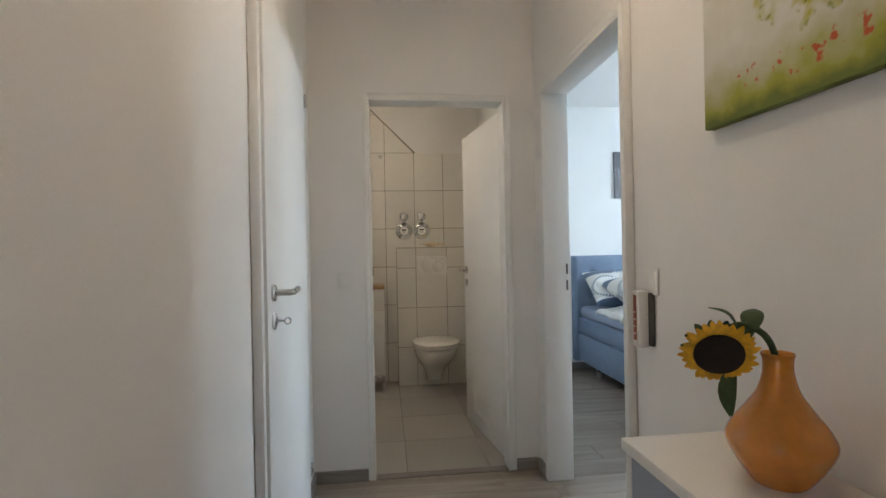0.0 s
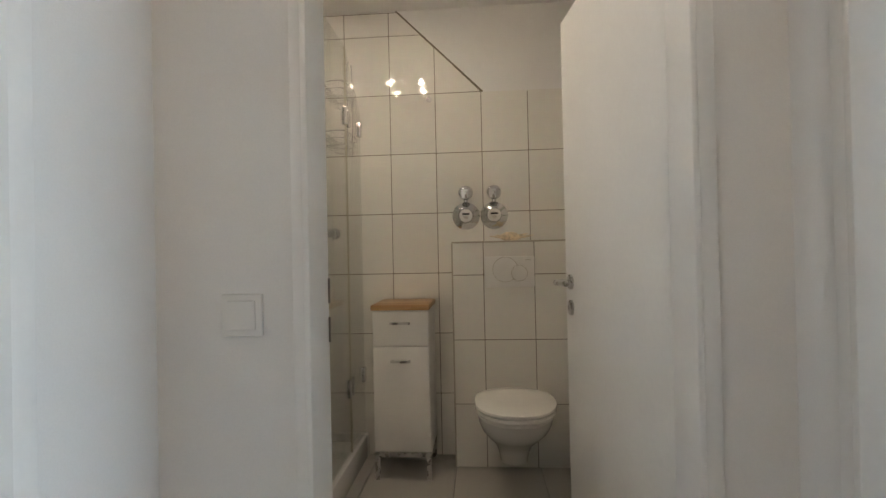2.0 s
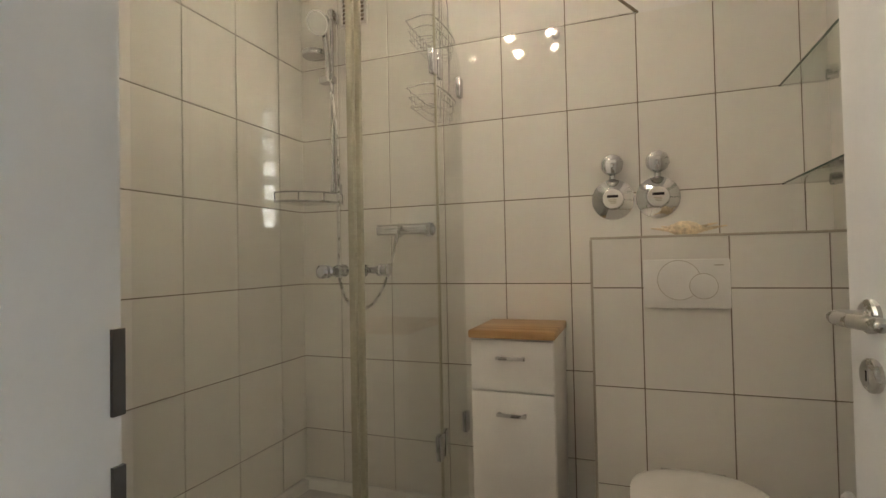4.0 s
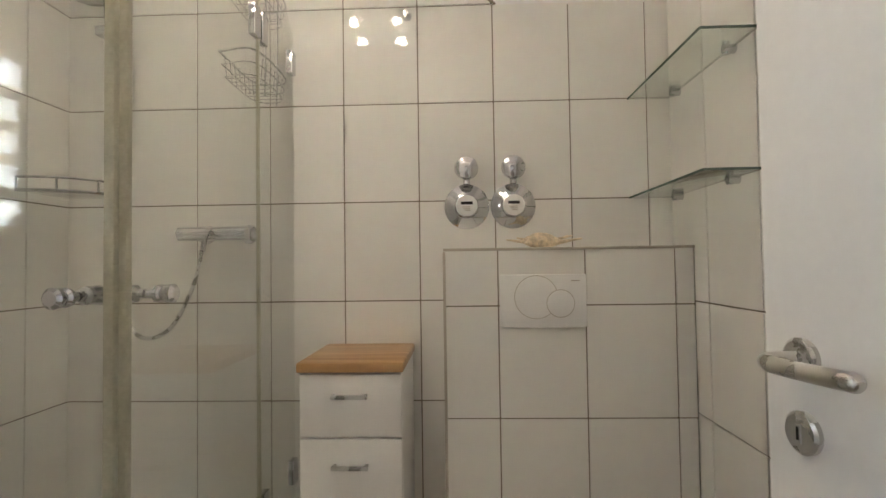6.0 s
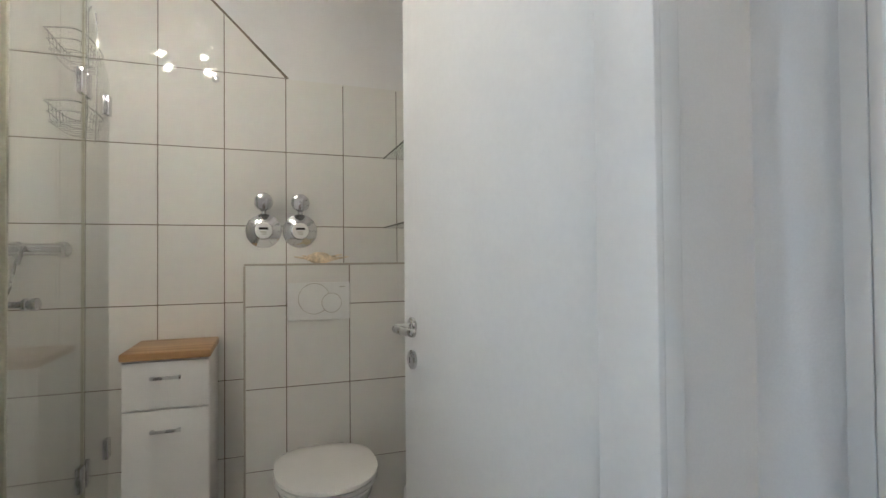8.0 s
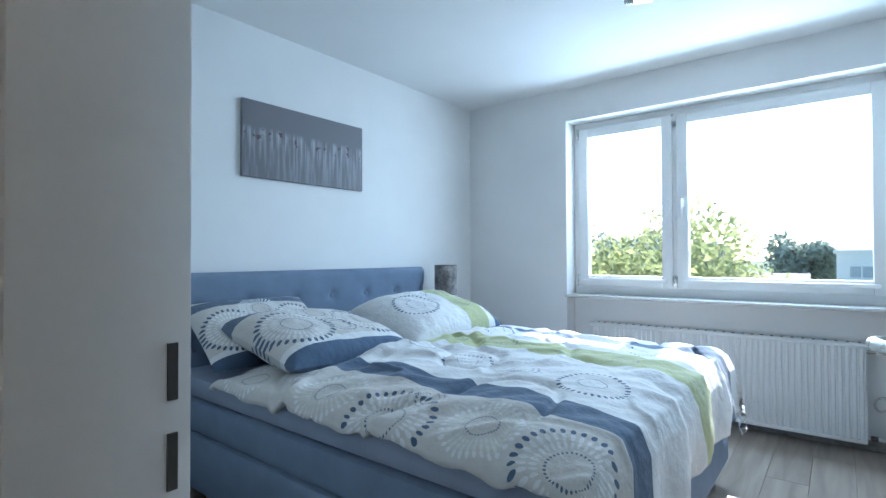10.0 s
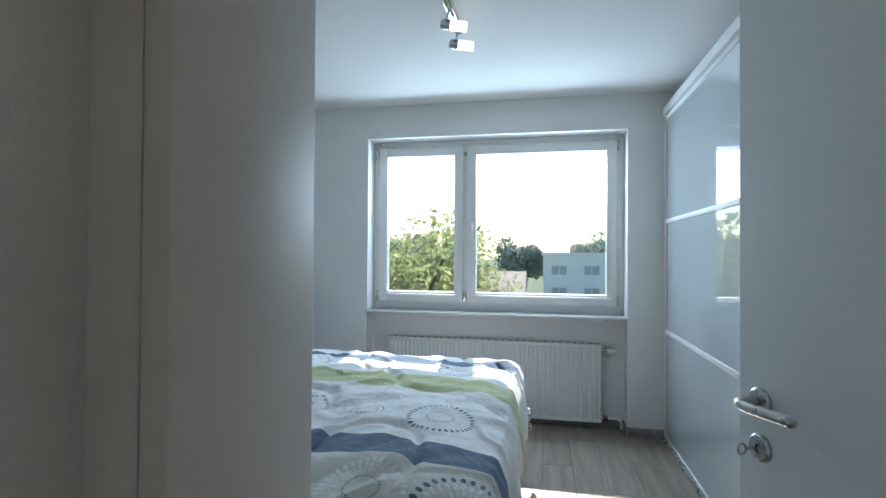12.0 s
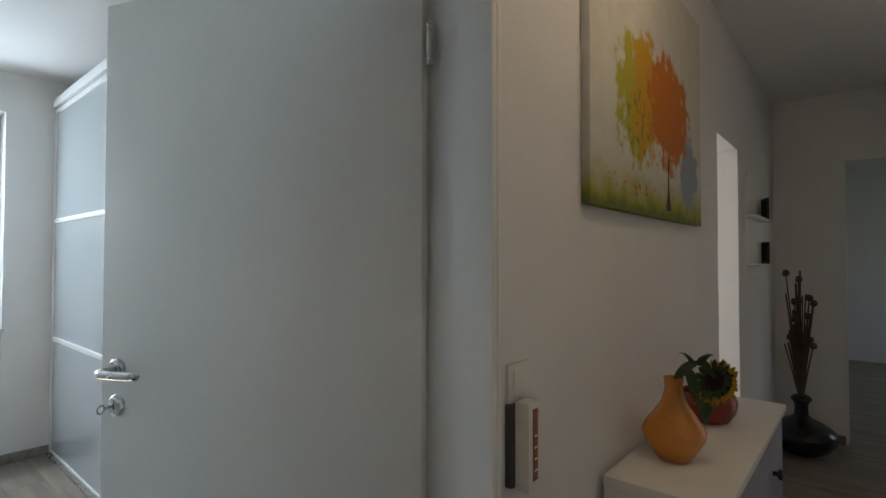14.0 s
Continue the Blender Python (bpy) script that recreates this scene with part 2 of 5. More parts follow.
def clip(poly, a, b, c):
    """The part of a polygon where a*x + b*y <= c."""
    out = []
    for i, p in enumerate(poly):
        q = poly[(i + 1) % len(poly)]
        dp, dq = a * p[0] + b * p[1] - c, a * q[0] + b * q[1] - c
        if dp <= 0:
            out.append(p)
        if (dp < 0 < dq) or (dq < 0 < dp):
            s = dp / (dp - dq)
            out.append((p[0] + s * (q[0] - p[0]), p[1] + s * (q[1] - p[1])))
    return out


def mesh_of(name, bm, material, smooth=True):
    bmesh.ops.recalc_face_normals(bm, faces=bm.faces)
    me = bpy.data.meshes.new(name)
    bm.to_mesh(me)
    bm.free()
    me.materials.append(material)
    if smooth:
        me.shade_smooth()
        me.set_sharp_from_angle(angle=radians(35))
    return me


def part(name, bm, material, parent, label="", smooth=True):
    """One mesh object under a thing or under a part."""
    ob = new(name, mesh_of(name, bm, material, smooth))
    ob.parent = parent
    if label:
        tagged(ob, label)
    return ob


def thing(name, label, category, group="", at=(0, 0, 0), rz=0.0):
    ob = new(name)
    ob.empty_display_size = 0.1
    ob.matrix_basis = pose(*at, 0, 0, rz)
    return tagged(ob, label, category, group)


def setting(name, bm, material, label="", smooth=False):
    ob = new(name, mesh_of(name, bm, material, smooth))
    return tagged(ob, label, "", "", "structure")


def blocks(*bs, bevel=0.0):
    bm = bmesh.new()
    for b in bs:
        box(bm, *b, bevel)
    return bm


# ---- the plan: hall, bathroom, bedroom, and the rooms behind ----
HW, HE, HN = -0.52, 0.672, 2.345          # hall faces: west, east, north
CEI = 2.555
BW, BE, BS, BN = -1.39, 0.742, 2.445, 4.27  # bathroom faces
RW, RE, RS, RN = 0.79, 4.41, 0.51, 4.42    # bedroom faces
OX0, OX1, OTOP = -0.220, 0.51, 1.985       # bathroom door opening
DY0, DY1 = 1.287, 2.200                      # bedroom door opening
KY0, KY1 = -1.17, -0.66                     # kitchen opening in the hall's east wall
HS = -2.60                                  # south end of the hall

setting("wall_north", blocks((HW - 0.4, OX0, HN, BS, 0, CEI), (OX1, BE, HN, BS, 0, CEI), (OX0, OX1, HN, BS, OTOP, CEI), (BW - 0.12, HW - 0.4, HN, BS, 0, CEI)), PAINT, "white painted plaster wall round the bathroom door")
setting("wall_hall_west", blocks((HW - 0.12, HW, HS, 1.245, 0, CEI), (HW - 0.12, HW, 2.025, HN, 0, CEI), (HW - 0.12, HW, 1.245, 2.025, 2.43, CEI)), PAINT, "white painted plaster hall wall")
setting("wall_hall_east", blocks((HE, RW, HS, KY0, 0, CEI), (HE, RW, KY1, DY0, 0, CEI), (HE, RW, DY1, HN, 0, CEI), (HE, RW, DY0, DY1, OTOP, CEI), (HE, RW, KY0, KY1, 1.95, CEI)), PAINT, "white painted plaster wall with the bedroom door")
setting("wall_hall_south", blocks((0.232, HE, HS - 0.12, HS, 0, CEI), (HW - 0.12, 0.232, HS - 0.12, HS, 2.05, CEI)), PAINT, "white wall beside the living room opening")
setting("wall_bath_north", blocks((BW - 0.12, BE, BN, BN + 0.12, 0, CEI)), PAINT, "white painted plaster above the wall tiles")
setting("wall_bath_west", blocks((BW - 0.12, BW, BS, 2.66, 0, CEI), (BW - 0.12, BW, 2.74, BN, 0, CEI), (BW - 0.12, BW, 2.66, 2.74, 0, 1.30), (BW - 0.12, BW, 2.66, 2.74, 1.82, CEI)), PAINT, "white painted plaster wall with a slit window")
setting("wall_bath_east", blocks((BE, RW, BS, RN, 0, CEI), (BE, RW, HN, BS, 0, CEI)), PAINT, "white painted plaster wall between bath and bedroom")
setting("wall_bedroom_north", blocks((BE, RE + 0.4, RN, RN + 0.12, 0, CEI)), PAINT, "white painted plaster wall behind the bed")
setting("wall_bedroom_south", blocks((RW, RE + 0.4, RS - 0.12, RS, 0, CEI)), PAINT, "white painted plaster wall behind the wardrobe")
WY0, WY1, WZ0, WZ1 = 1.41, 3.455, 0.85, 2.29
NX = 4.565                                    # back of the radiator niche
setting("wall_bedroom_east", blocks((RE, RE + 0.40, RS, WY0, 0, CEI), (RE, RE + 0.40, WY1, RN, 0, CEI), (RE, RE + 0.40, WY0, WY1, WZ1, CEI), (NX, RE + 0.40, WY0, WY1, 0, WZ0)), PAINT, "white painted outer wall with the window niche")
setting("wall_kitchen", blocks((3.6, 3.72, -2.74, -1.85, 0, CEI), (3.6, 3.72, -0.55, 0.39, 0, CEI), (3.6, 3.72, -1.85, -0.55, 0, 0.95), (3.6, 3.72, -1.85, -0.55, 2.15, CEI), (RW, 3.72, -2.74, -2.62, 0, CEI)), PAINT, "white painted kitchen wall")
setting("wall_living", blocks((-2.7, -2.58, -6.6, -5.35, 0, CEI), (-2.7, -2.58, -3.85, -2.6, 0, CEI), (-2.7, -2.58, -5.35, -3.85, 0, 0.85), (-2.7, -2.58, -5.35, -3.85, 2.15, CEI), (-2.7, 2.8, -6.72, -6.6, 0, CEI), (2.7, 2.82, -6.6, -2.74, 0, CEI), (-2.7, HW - 0.12, HS - 0.12, HS, 0, CEI), (HE, 2.82, HS - 0.12, HS - 0.002, 0, CEI)), PAINT, "white painted living room wall")
setting("ceiling", blocks((-2.7, RE + 0.4, -6.72, RN + 0.12, CEI, CEI + 0.15)), CEIL, "flat white painted ceiling")
setting("floor", blocks((-2.7, RE + 0.4, -6.72, RN + 0.12, -0.16, -0.012)), SUBFLOOR, "floor slab under the boards")


# ---- doors and frames ----
def lever(parent, x, z, out, toward, face):
    """A steel lever with a round rose on a door face. out: the face's outward y sign; toward: lever's x sign."""
    y = face
    bm = bmesh.new()
    lathe(bm, [(0.026, 0), (0.026, 0.006), (0.022, 0.009)], (0, 0, 0), "y", 28)
    rose = part("handle_rose", bm, STEEL, parent, "round brushed steel rose")
    rose.matrix_basis = Matrix.Translation((x, y, z)) @ Matrix.Diagonal((1, -out, 1, 1))
    bm = bmesh.new()
    tube(bm, curve_points([(0, 0, 0), (0, out * 0.040, 0), (toward * 0.012, out * 0.056, 0), (toward * 0.05, out * 0.058, 0), (toward * 0.122, out * 0.055, 0.002)], 8), 0.0100, 16)
    end = bmesh.new()
    bmesh.ops.create_uvsphere(end, u_segments=16, v_segments=10, radius=0.0100)
    bmesh.ops.translate(end, vec=(toward * 0.122, out * 0.055, 0.002), verts=end.verts)
    merge(bm, end)
    h = part("handle", bm, STEEL, parent, "brushed steel lever handle")
    h.matrix_basis = pose(x, y, z)
    bm = bmesh.new()
    lathe(bm, [(0.026, 0), (0.026, 0.006), (0.022, 0.009)], (0, 0, 0), "y", 28)
    box(bm, -0.0035, 0.0035, -0.011, -0.008, -0.012, 0.010)
    k = part("key_rose", bm, STEEL, parent, "round steel keyhole rose")
    k.matrix_basis = Matrix.Translation((x, y, z - 0.088)) @ Matrix.Diagonal((1, -out, 1, 1))
    # thin dark block on the rose stands in for the keyhole's shade
    bm = bmesh.new()
    box(bm, -0.002, 0.002, -0.0105, -0.0092, -0.008, 0.008)
    s = part("keyhole", bm, HOLESHADE_BLACK, k)
    s.location = (0, -0.0008, 0)
    return rose, h, k


def door_key(parent, x, y, z, out):
    bm = bmesh.new()
    rod(bm, (x, y, z), (x, y + out * 0.026, z), 0.003)
    tube(bm, [(x, y + out * (0.026 + 0.009 * (1 - math.cos(a))), z + 0.010 * math.sin(a)) for a in [i * math.pi / 8 for i in range(17)]], 0.002, 8)
    return part("key", bm, STEEL, parent, "small steel key in the lock")


def leaf(name, label, wide, high, at, rz):
    """A flush door leaf; local x runs from the hinge side, y is its thickness, with the room face at y = 0."""
    d = thing(name, label, "door", "", at, rz)
    tagged(d, kind="structure")
    bm = bmesh.new()
    box(bm, 0, wide, -0.04, 0, 0.006, high, 0.003)
    part("leaf", bm, LACQUER, d, "flush white lacquered leaf")
    return d


# bathroom door, hinged on the east jamb, standing open into the room
bd = leaf("door_1", "white flush bathroom door standing open", 0.765, 1.96, (0.515, 2.458, 0), 0)
ang = math.degrees(math.atan2(3.161 - 2.458, 0.422 - 0.515))
bd.matrix_basis = pose(0.515, 2.458, 0, 0, 0, ang)
lever(bd, 0.704, 1.043, 1, -1, 0.0)
lever(bd, 0.704, 1.043, -1, -1, -0.04)
bm = bmesh.new()
box(bm, 0.20, 0.58, 0.0, 0.006, 0.10, 0.22, 0.002)
grille = part("vent_grille", bm, PLASTIC, bd, "white plastic ventilation grille")
for i in range(7):
    bm = bmesh.new()
    box(bm, 0.215, 0.565, 0.006, 0.012, 0.110 + i * 0.0145, 0.119 + i * 0.0145, 0.001)
    part("slat", bm, PLASTIC, grille)

# bedroom door, hinged on the south jamb, standing open into the room
rd = leaf("door_2", "white flush bedroom door standing open with a key", 0.86, 1.97, (0, 0, 0), 0)
rd.matrix_basis = pose(0.788, 1.330, 0, 0, 0, 21.0)
lever(rd, 0.803, 1.056, 1, -1, 0.0)
lever(rd, 0.803, 1.056, -1, -1, -0.04)
door_key(rd, 0.803, 0.008, 0.968, 1)

# hall's west door, closed; local x runs from its hinges southwards
ld = leaf("door_3", "white flush closed hall door with a key", 0.755, 2.42, (0, 0, 0), 0)
ld.matrix_basis = pose(HW + 0.034, 2.01, 0, 0, 0, -90)
lever(ld, 0.683, 1.064, 1, -1, 0.0)
door_key(ld, 0.683, 0.008, 0.976, 1)
for z in (0.22, 1.86):
    bm = bmesh.new()
    rod(bm, (0.0, 0.006, z - 0.03), (0.0, 0.006, z + 0.03), 0.007)
    part("hinge", bm, STEEL, ld, "small steel hinge")


def frame_set(name, label, solids):
    d = thing(name, label, "door frame")
    tagged(d, kind="structure")
    for nm, b in solids:
        bm = bmesh.new()
        box(bm, *b, 0.004)
        part(nm, bm, FRAME, d)
    return d


P = 0.012
f1 = frame_set("trim_1", "white steel frame round the bathroom door", [
    ("jamb", (OX0, OX0 + 0.013, HN - P, BS + 0.008, 0, OTOP)), ("jamb", (OX1 - 0.013, OX1, HN - P, BS + 0.008, 0, OTOP)), ("head", (OX0 + 0.012, OX1 - 0.012, HN - P, BS + 0.008, OTOP - 0.018, OTOP)),
    ("casing", (OX0 - 0.022, OX0 + 0.002, HN - P + 0.002, HN - 0.001, 0, OTOP + 0.02)), ("casing", (OX1 - 0.002, OX1 + 0.03, HN - P + 0.002, HN - 0.001, 0, OTOP + 0.02)), ("casing", (OX0 + 0.003, OX1 - 0.003, HN - P + 0.003, HN - 0.001, OTOP - 0.002, OTOP + 0.02))])
f2 = frame_set("trim_2", "white steel frame round the bedroom door", [
    ("jamb", (HE - 0.032, RW + 0.008, DY0, DY0 + 0.016, 0, OTOP)), ("jamb", (HE - P, RW + 0.008, DY1 - 0.016, DY1, 0, OTOP)), ("head", (HE - P, RW + 0.008, DY0 + 0.0165, DY1 - 0.0165, OTOP - 0.018, OTOP)),
    ("casing", (HE - 0.032, HE - 0.001, DY0 - 0.014, DY0 - 0.0005, 0, OTOP + 0.03)), ("casing", (HE - P + 0.002, HE - 0.001, DY1 + 0.0005, DY1 + 0.03, 0, OTOP + 0.03)), ("casing", (HE - P + 0.002, HE - 0.001, DY0 + 0.0005, DY1 - 0.0005, OTOP + 0.0005, OTOP + 0.03))])
f3 = frame_set("trim_3", "white steel frame round the closed hall door", [
    ("casing", (HW + 0.001, HW + 0.030, 1.205, 1.232, 0, 2.46)), ("rebate", (HW + 0.001, HW + 0.024, 1.233, 1.249, 0, 2.425)), ("casing", (HW + 0.001, HW + 0.026, 2.014, 2.055, 0, 2.46)), ("casing", (HW + 0.001, HW + 0.031, 1.233, 2.0135, 2.426, 2.46))])
for z in (1.077, 0.995):
    bm = bmesh.new()
    box(bm, RW - 0.015, RW - 0.006, DY1 - 0.0185, DY1 - 0.0155, z - 0.026, z + 0.026)
    part("strike_plate", bm, BRASS, f2, "dark steel strike plate")
    bm = bmesh.new()
    box(bm, OX0 + 0.0125, OX0 + 0.0155, BS - 0.001, BS + 0.007, z - 0.026, z + 0.026)
    part("strike_plate", bm, BRASS, f1, "dark steel strike plate")
bm = bmesh.new()
rod(bm, (0.776, DY0 + 0.034, 1.71), (0.776, DY0 + 0.034, 1.79), 0.007)
part("hinge", bm, STEEL, f2, "small steel hinge")

# ---- bedroom ----
WX = 4.61
win = thing("window_1", "white plastic two-sash window above the radiator", "window")
tagged(win, kind="structure")
gy = ((1.543, 2.572), (2.754, 3.333))
GZ0, GZ1 = 1.025, 2.160
bm = blocks((WX - 0.03, WX + 0.05, WY0, WY0 + 0.068, WZ0, WZ1), (WX - 0.03, WX + 0.05, WY1 - 0.058, WY1, WZ0, WZ1), (WX - 0.03, WX + 0.05, WY0 + 0.068, WY1 - 0.058, WZ0, WZ0 + 0.105), (WX - 0.03, WX + 0.05, WY0 + 0.068, WY1 - 0.058, WZ1 - 0.066, WZ1), (WX - 0.03, WX + 0.05, 2.630, 2.696, WZ0 + 0.105, WZ1 - 0.066), bevel=0.004)
part("window_frame", bm, FRAME, win)
for a, b in gy:
    e0, e1 = a - 0.075, b + 0.075
    bm = blocks((WX - 0.055, WX + 0.02, e0, a, GZ0 - 0.085, GZ1 + 0.075), (WX - 0.055, WX + 0.02, b, e1, GZ0 - 0.085, GZ1 + 0.075), (WX - 0.055, WX + 0.02, a, b, GZ0 - 0.085, GZ0), (WX - 0.055, WX + 0.02, a, b, GZ1, GZ1 + 0.075), bevel=0.005)
    sash = part("sash", bm, FRAME, win)
    pane = part("pane", blocks((WX - 0.012, WX - 0.008, a - 0.005, b + 0.005, GZ0 - 0.005, GZ1 + 0.005)), GLASS_PANE, sash, "clear window pane")
    pane.visible_shadow = False
    part("blind_rail", blocks((WX - 0.085, WX - 0.060, a - 0.03, b + 0.03, GZ0 - 0.045, GZ0 - 0.018), bevel=0.004), FRAME, sash, "pale rail of a folded blind")
    for yy in (e0 - 0.01, e1 + 0.01):
        for z in (GZ0 - 0.04, GZ1 + 0.04):
            part("hinge", blocks((WX - 0.06, WX - 0.045, yy - 0.009, yy + 0.009, z - 0.045, z + 0.045), bevel=0.004), STEEL, sash, "grey hinge cover")
    hy = a - 0.04 if a > 2.5 else b + 0.04
    bm = blocks((WX - 0.068, WX - 0.055, hy - 0.014, hy + 0.014, 1.54, 1.60), (WX - 0.10, WX - 0.068, hy - 0.009, hy + 0.009, 1.585, 1.60), (WX - 0.10, WX - 0.085, hy - 0.010, hy + 0.010, 1.46, 1.60), bevel=0.004)
    part("window_handle", bm, FRAME, sash, "white window handle")
part("window_sill", blocks((RE - 0.02, WX - 0.03, WY0 - 0.01, WY1 + 0.015, 0.85, 0.872), bevel=0.004), surface("pale_stone_sill", (0.62, 0.60, 0.57), 0.25, vary=0.08, scale=30), win, "pale polished stone sill")

rad = thing("radiator", "white ribbed panel radiator in the window niche", "radiator", at=(4.48, 1.587, 0.056))
RL, RH = 1.703, 0.592
nrib = 50
prof = [(0.012, RL), (0.012, 0.0), (0.0, 0.0), (0.0, 0.012)]
for i in range(nrib):
    y = 0.024 + (RL - 0.048) * i / (nrib - 1)
    prof += [(0.0, y - 0.013), (-0.009, y - 0.008), (-0.009, y + 0.008), (0.0, y + 0.013)]
prof += [(0.0, RL)]
bm = prism(bmesh.new(), prof, 0.022, RH - 0.022, "z")
box(bm, -0.011, 0.013, -0.001, RL + 0.001, -0.001, 0.024, 0.005)
box(bm, -0.011, 0.013, -0.001, RL + 0.001, RH - 0.024, RH + 0.001, 0.005)
part("front_panel", bm, LACQUER, rad)
part("back_panel", blocks((0.045, 0.058, 0.01, RL - 0.01, 0.01, RH - 0.01), bevel=0.004), LACQUER, rad)
part("top_grille", blocks((0.002, 0.056, 0.004, RL - 0.004, RH - 0.004, RH + 0.006), bevel=0.002), LACQUER, rad)
# dark strips on the grille stand in for shade in its openings
for k in range(60):
    y = 0.03 + (RL - 0.06) * k / 59
    if k % 2 == 0:
        part("slot_shade", blocks((0.012, 0.046, y - 0.008, y + 0.008, RH + 0.0055, RH + 0.0068)), HOLESHADE_BLACK, rad)
bm = bmesh.new()
rod(bm, (0.03, -0.001, RH - 0.045), (0.03, -0.045, RH - 0.045), 0.010)
part("valve_stem", bm, CHROME, rad)
bm = bmesh.new()
lathe(bm, [(0.018, 0), (0.022, 0.01), (0.022, 0.045), (0.017, 0.055)], (0, 0, 0), "y", 20)
kn = part("valve_knob", bm, PLASTIC, rad, "white thermostat knob")
kn.location = (0.03, -0.045, RH - 0.045)
bm = bmesh.new()
tube(bm, curve_points([(0.03, 0, 0.03), (0.03, -0.06, 0.03), (0.03, -0.12, 0.028), (0.05, -0.15, 0.0), (0.05, -0.152, -0.06)], 6), 0.010)
part("pipe", bm, LACQUER, rad, "white heating pipe")
bm = bmesh.new()
rod(bm, (0.03, -0.015, 0.03), (0.03, -0.05, 0.03), 0.016)
part("union_nut", bm, BRASS, rad)

FABRIC_BLUE = surface("grey_blue_upholstery", (0.20, 0.255, 0.34), 0.9, vary=0.08, scale=8, bump=0.5, grain=700, spec=0.2)
SHEET = surface("blue_grey_sheet", (0.30, 0.34, 0.42), 0.9, vary=0.05, scale=7, bump=0.2, grain=300, spec=0.2)

# bed
BX0, BX1, BY0, BY1 = 1.67, 3.56, 2.17, 4.32
bed = thing("bed", "grey-blue upholstered box-spring bed with tufted headboard", "bed", at=(BX0, BY0, 0))
bw, bl = BX1 - BX0, BY1 - BY0
part("base_box", blocks((0, bw, 0, bl, 0.11, 0.365), bevel=0.02), FABRIC_BLUE, bed)
part("upper_box", blocks((0.004, bw - 0.004, 0.004, bl, 0.370, 0.515), bevel=0.025), FABRIC_BLUE, bed)
part("mattress", blocks((0.015, bw - 0.015, 0.015, bl - 0.01, 0.516, 0.625), bevel=0.04), SHEET, bed, "mattress under a blue-grey fitted sheet")
for x in (0.1, bw - 0.1):
    for y in (0.1, bl - 0.25):
        bm = bmesh.new()
        lathe(bm, [(0.022, 0), (0.03, 0.112)], (x, y, 0), "z", 16)
        part("leg", bm, STEEL, bed, "short round leg")
bm = bmesh.new()
hw0, hw1, hz0, hz1 = -0.02, bw + 0.09, 0.10, 1.10
nx, nz = 150, 60
grid = []
btn = [(0.14 + 0.30 * i, zz) for i in range(7) for zz in (0.93, 0.70)]
for j in range(nz + 1):
    row = []
    for i in range(nx + 1):
        x, z = hw0 + (hw1 - hw0) * i / nx, hz0 + (hz1 - hz0) * j / nz
        d = 0.0
        for bx, bz in btn:
            rr = math.hypot(x - bx, z - bz)
            d = max(d, 0.022 * math.exp(-(rr / 0.035) ** 2) + 0.006 * math.exp(-(rr / 0.11) ** 2))
        for bx, bz in btn[::2]:
            d = max(d, 0.005 * math.exp(-((x - bx) / 0.012) ** 2) * (1 if z < 0.93 else 0.4))
        ex, ez = min(x - hw0, hw1 - x), hz1 - z
        rnd = 0.03 * max(0, 1 - ex / 0.03) ** 2 + 0.03 * max(0, 1 - ez / 0.03) ** 2
        row.append(bm.verts.new((x, bl + 0.0 + d + rnd, z)))
    grid.append(row)
for j in range(nz):
    for i in range(nx):
        bm.faces.new((grid[j][i], grid[j][i + 1], grid[j + 1][i + 1], grid[j + 1][i]))
box(bm, hw0, hw1, bl + 0.032, bl + 0.095, hz0, hz1, 0.012)
hb = part("headboard", bm, FABRIC_BLUE, bed, "tufted grey-blue fabric headboard")
for bx, bz in btn:
    bm = bmesh.new()
    lathe(bm, [(0.013, 0), (0.012, 0.004), (0.005, 0.007)], (bx, bl + 0.022, bz), "y", 14)
    part("button", bm, FABRIC_BLUE, hb)


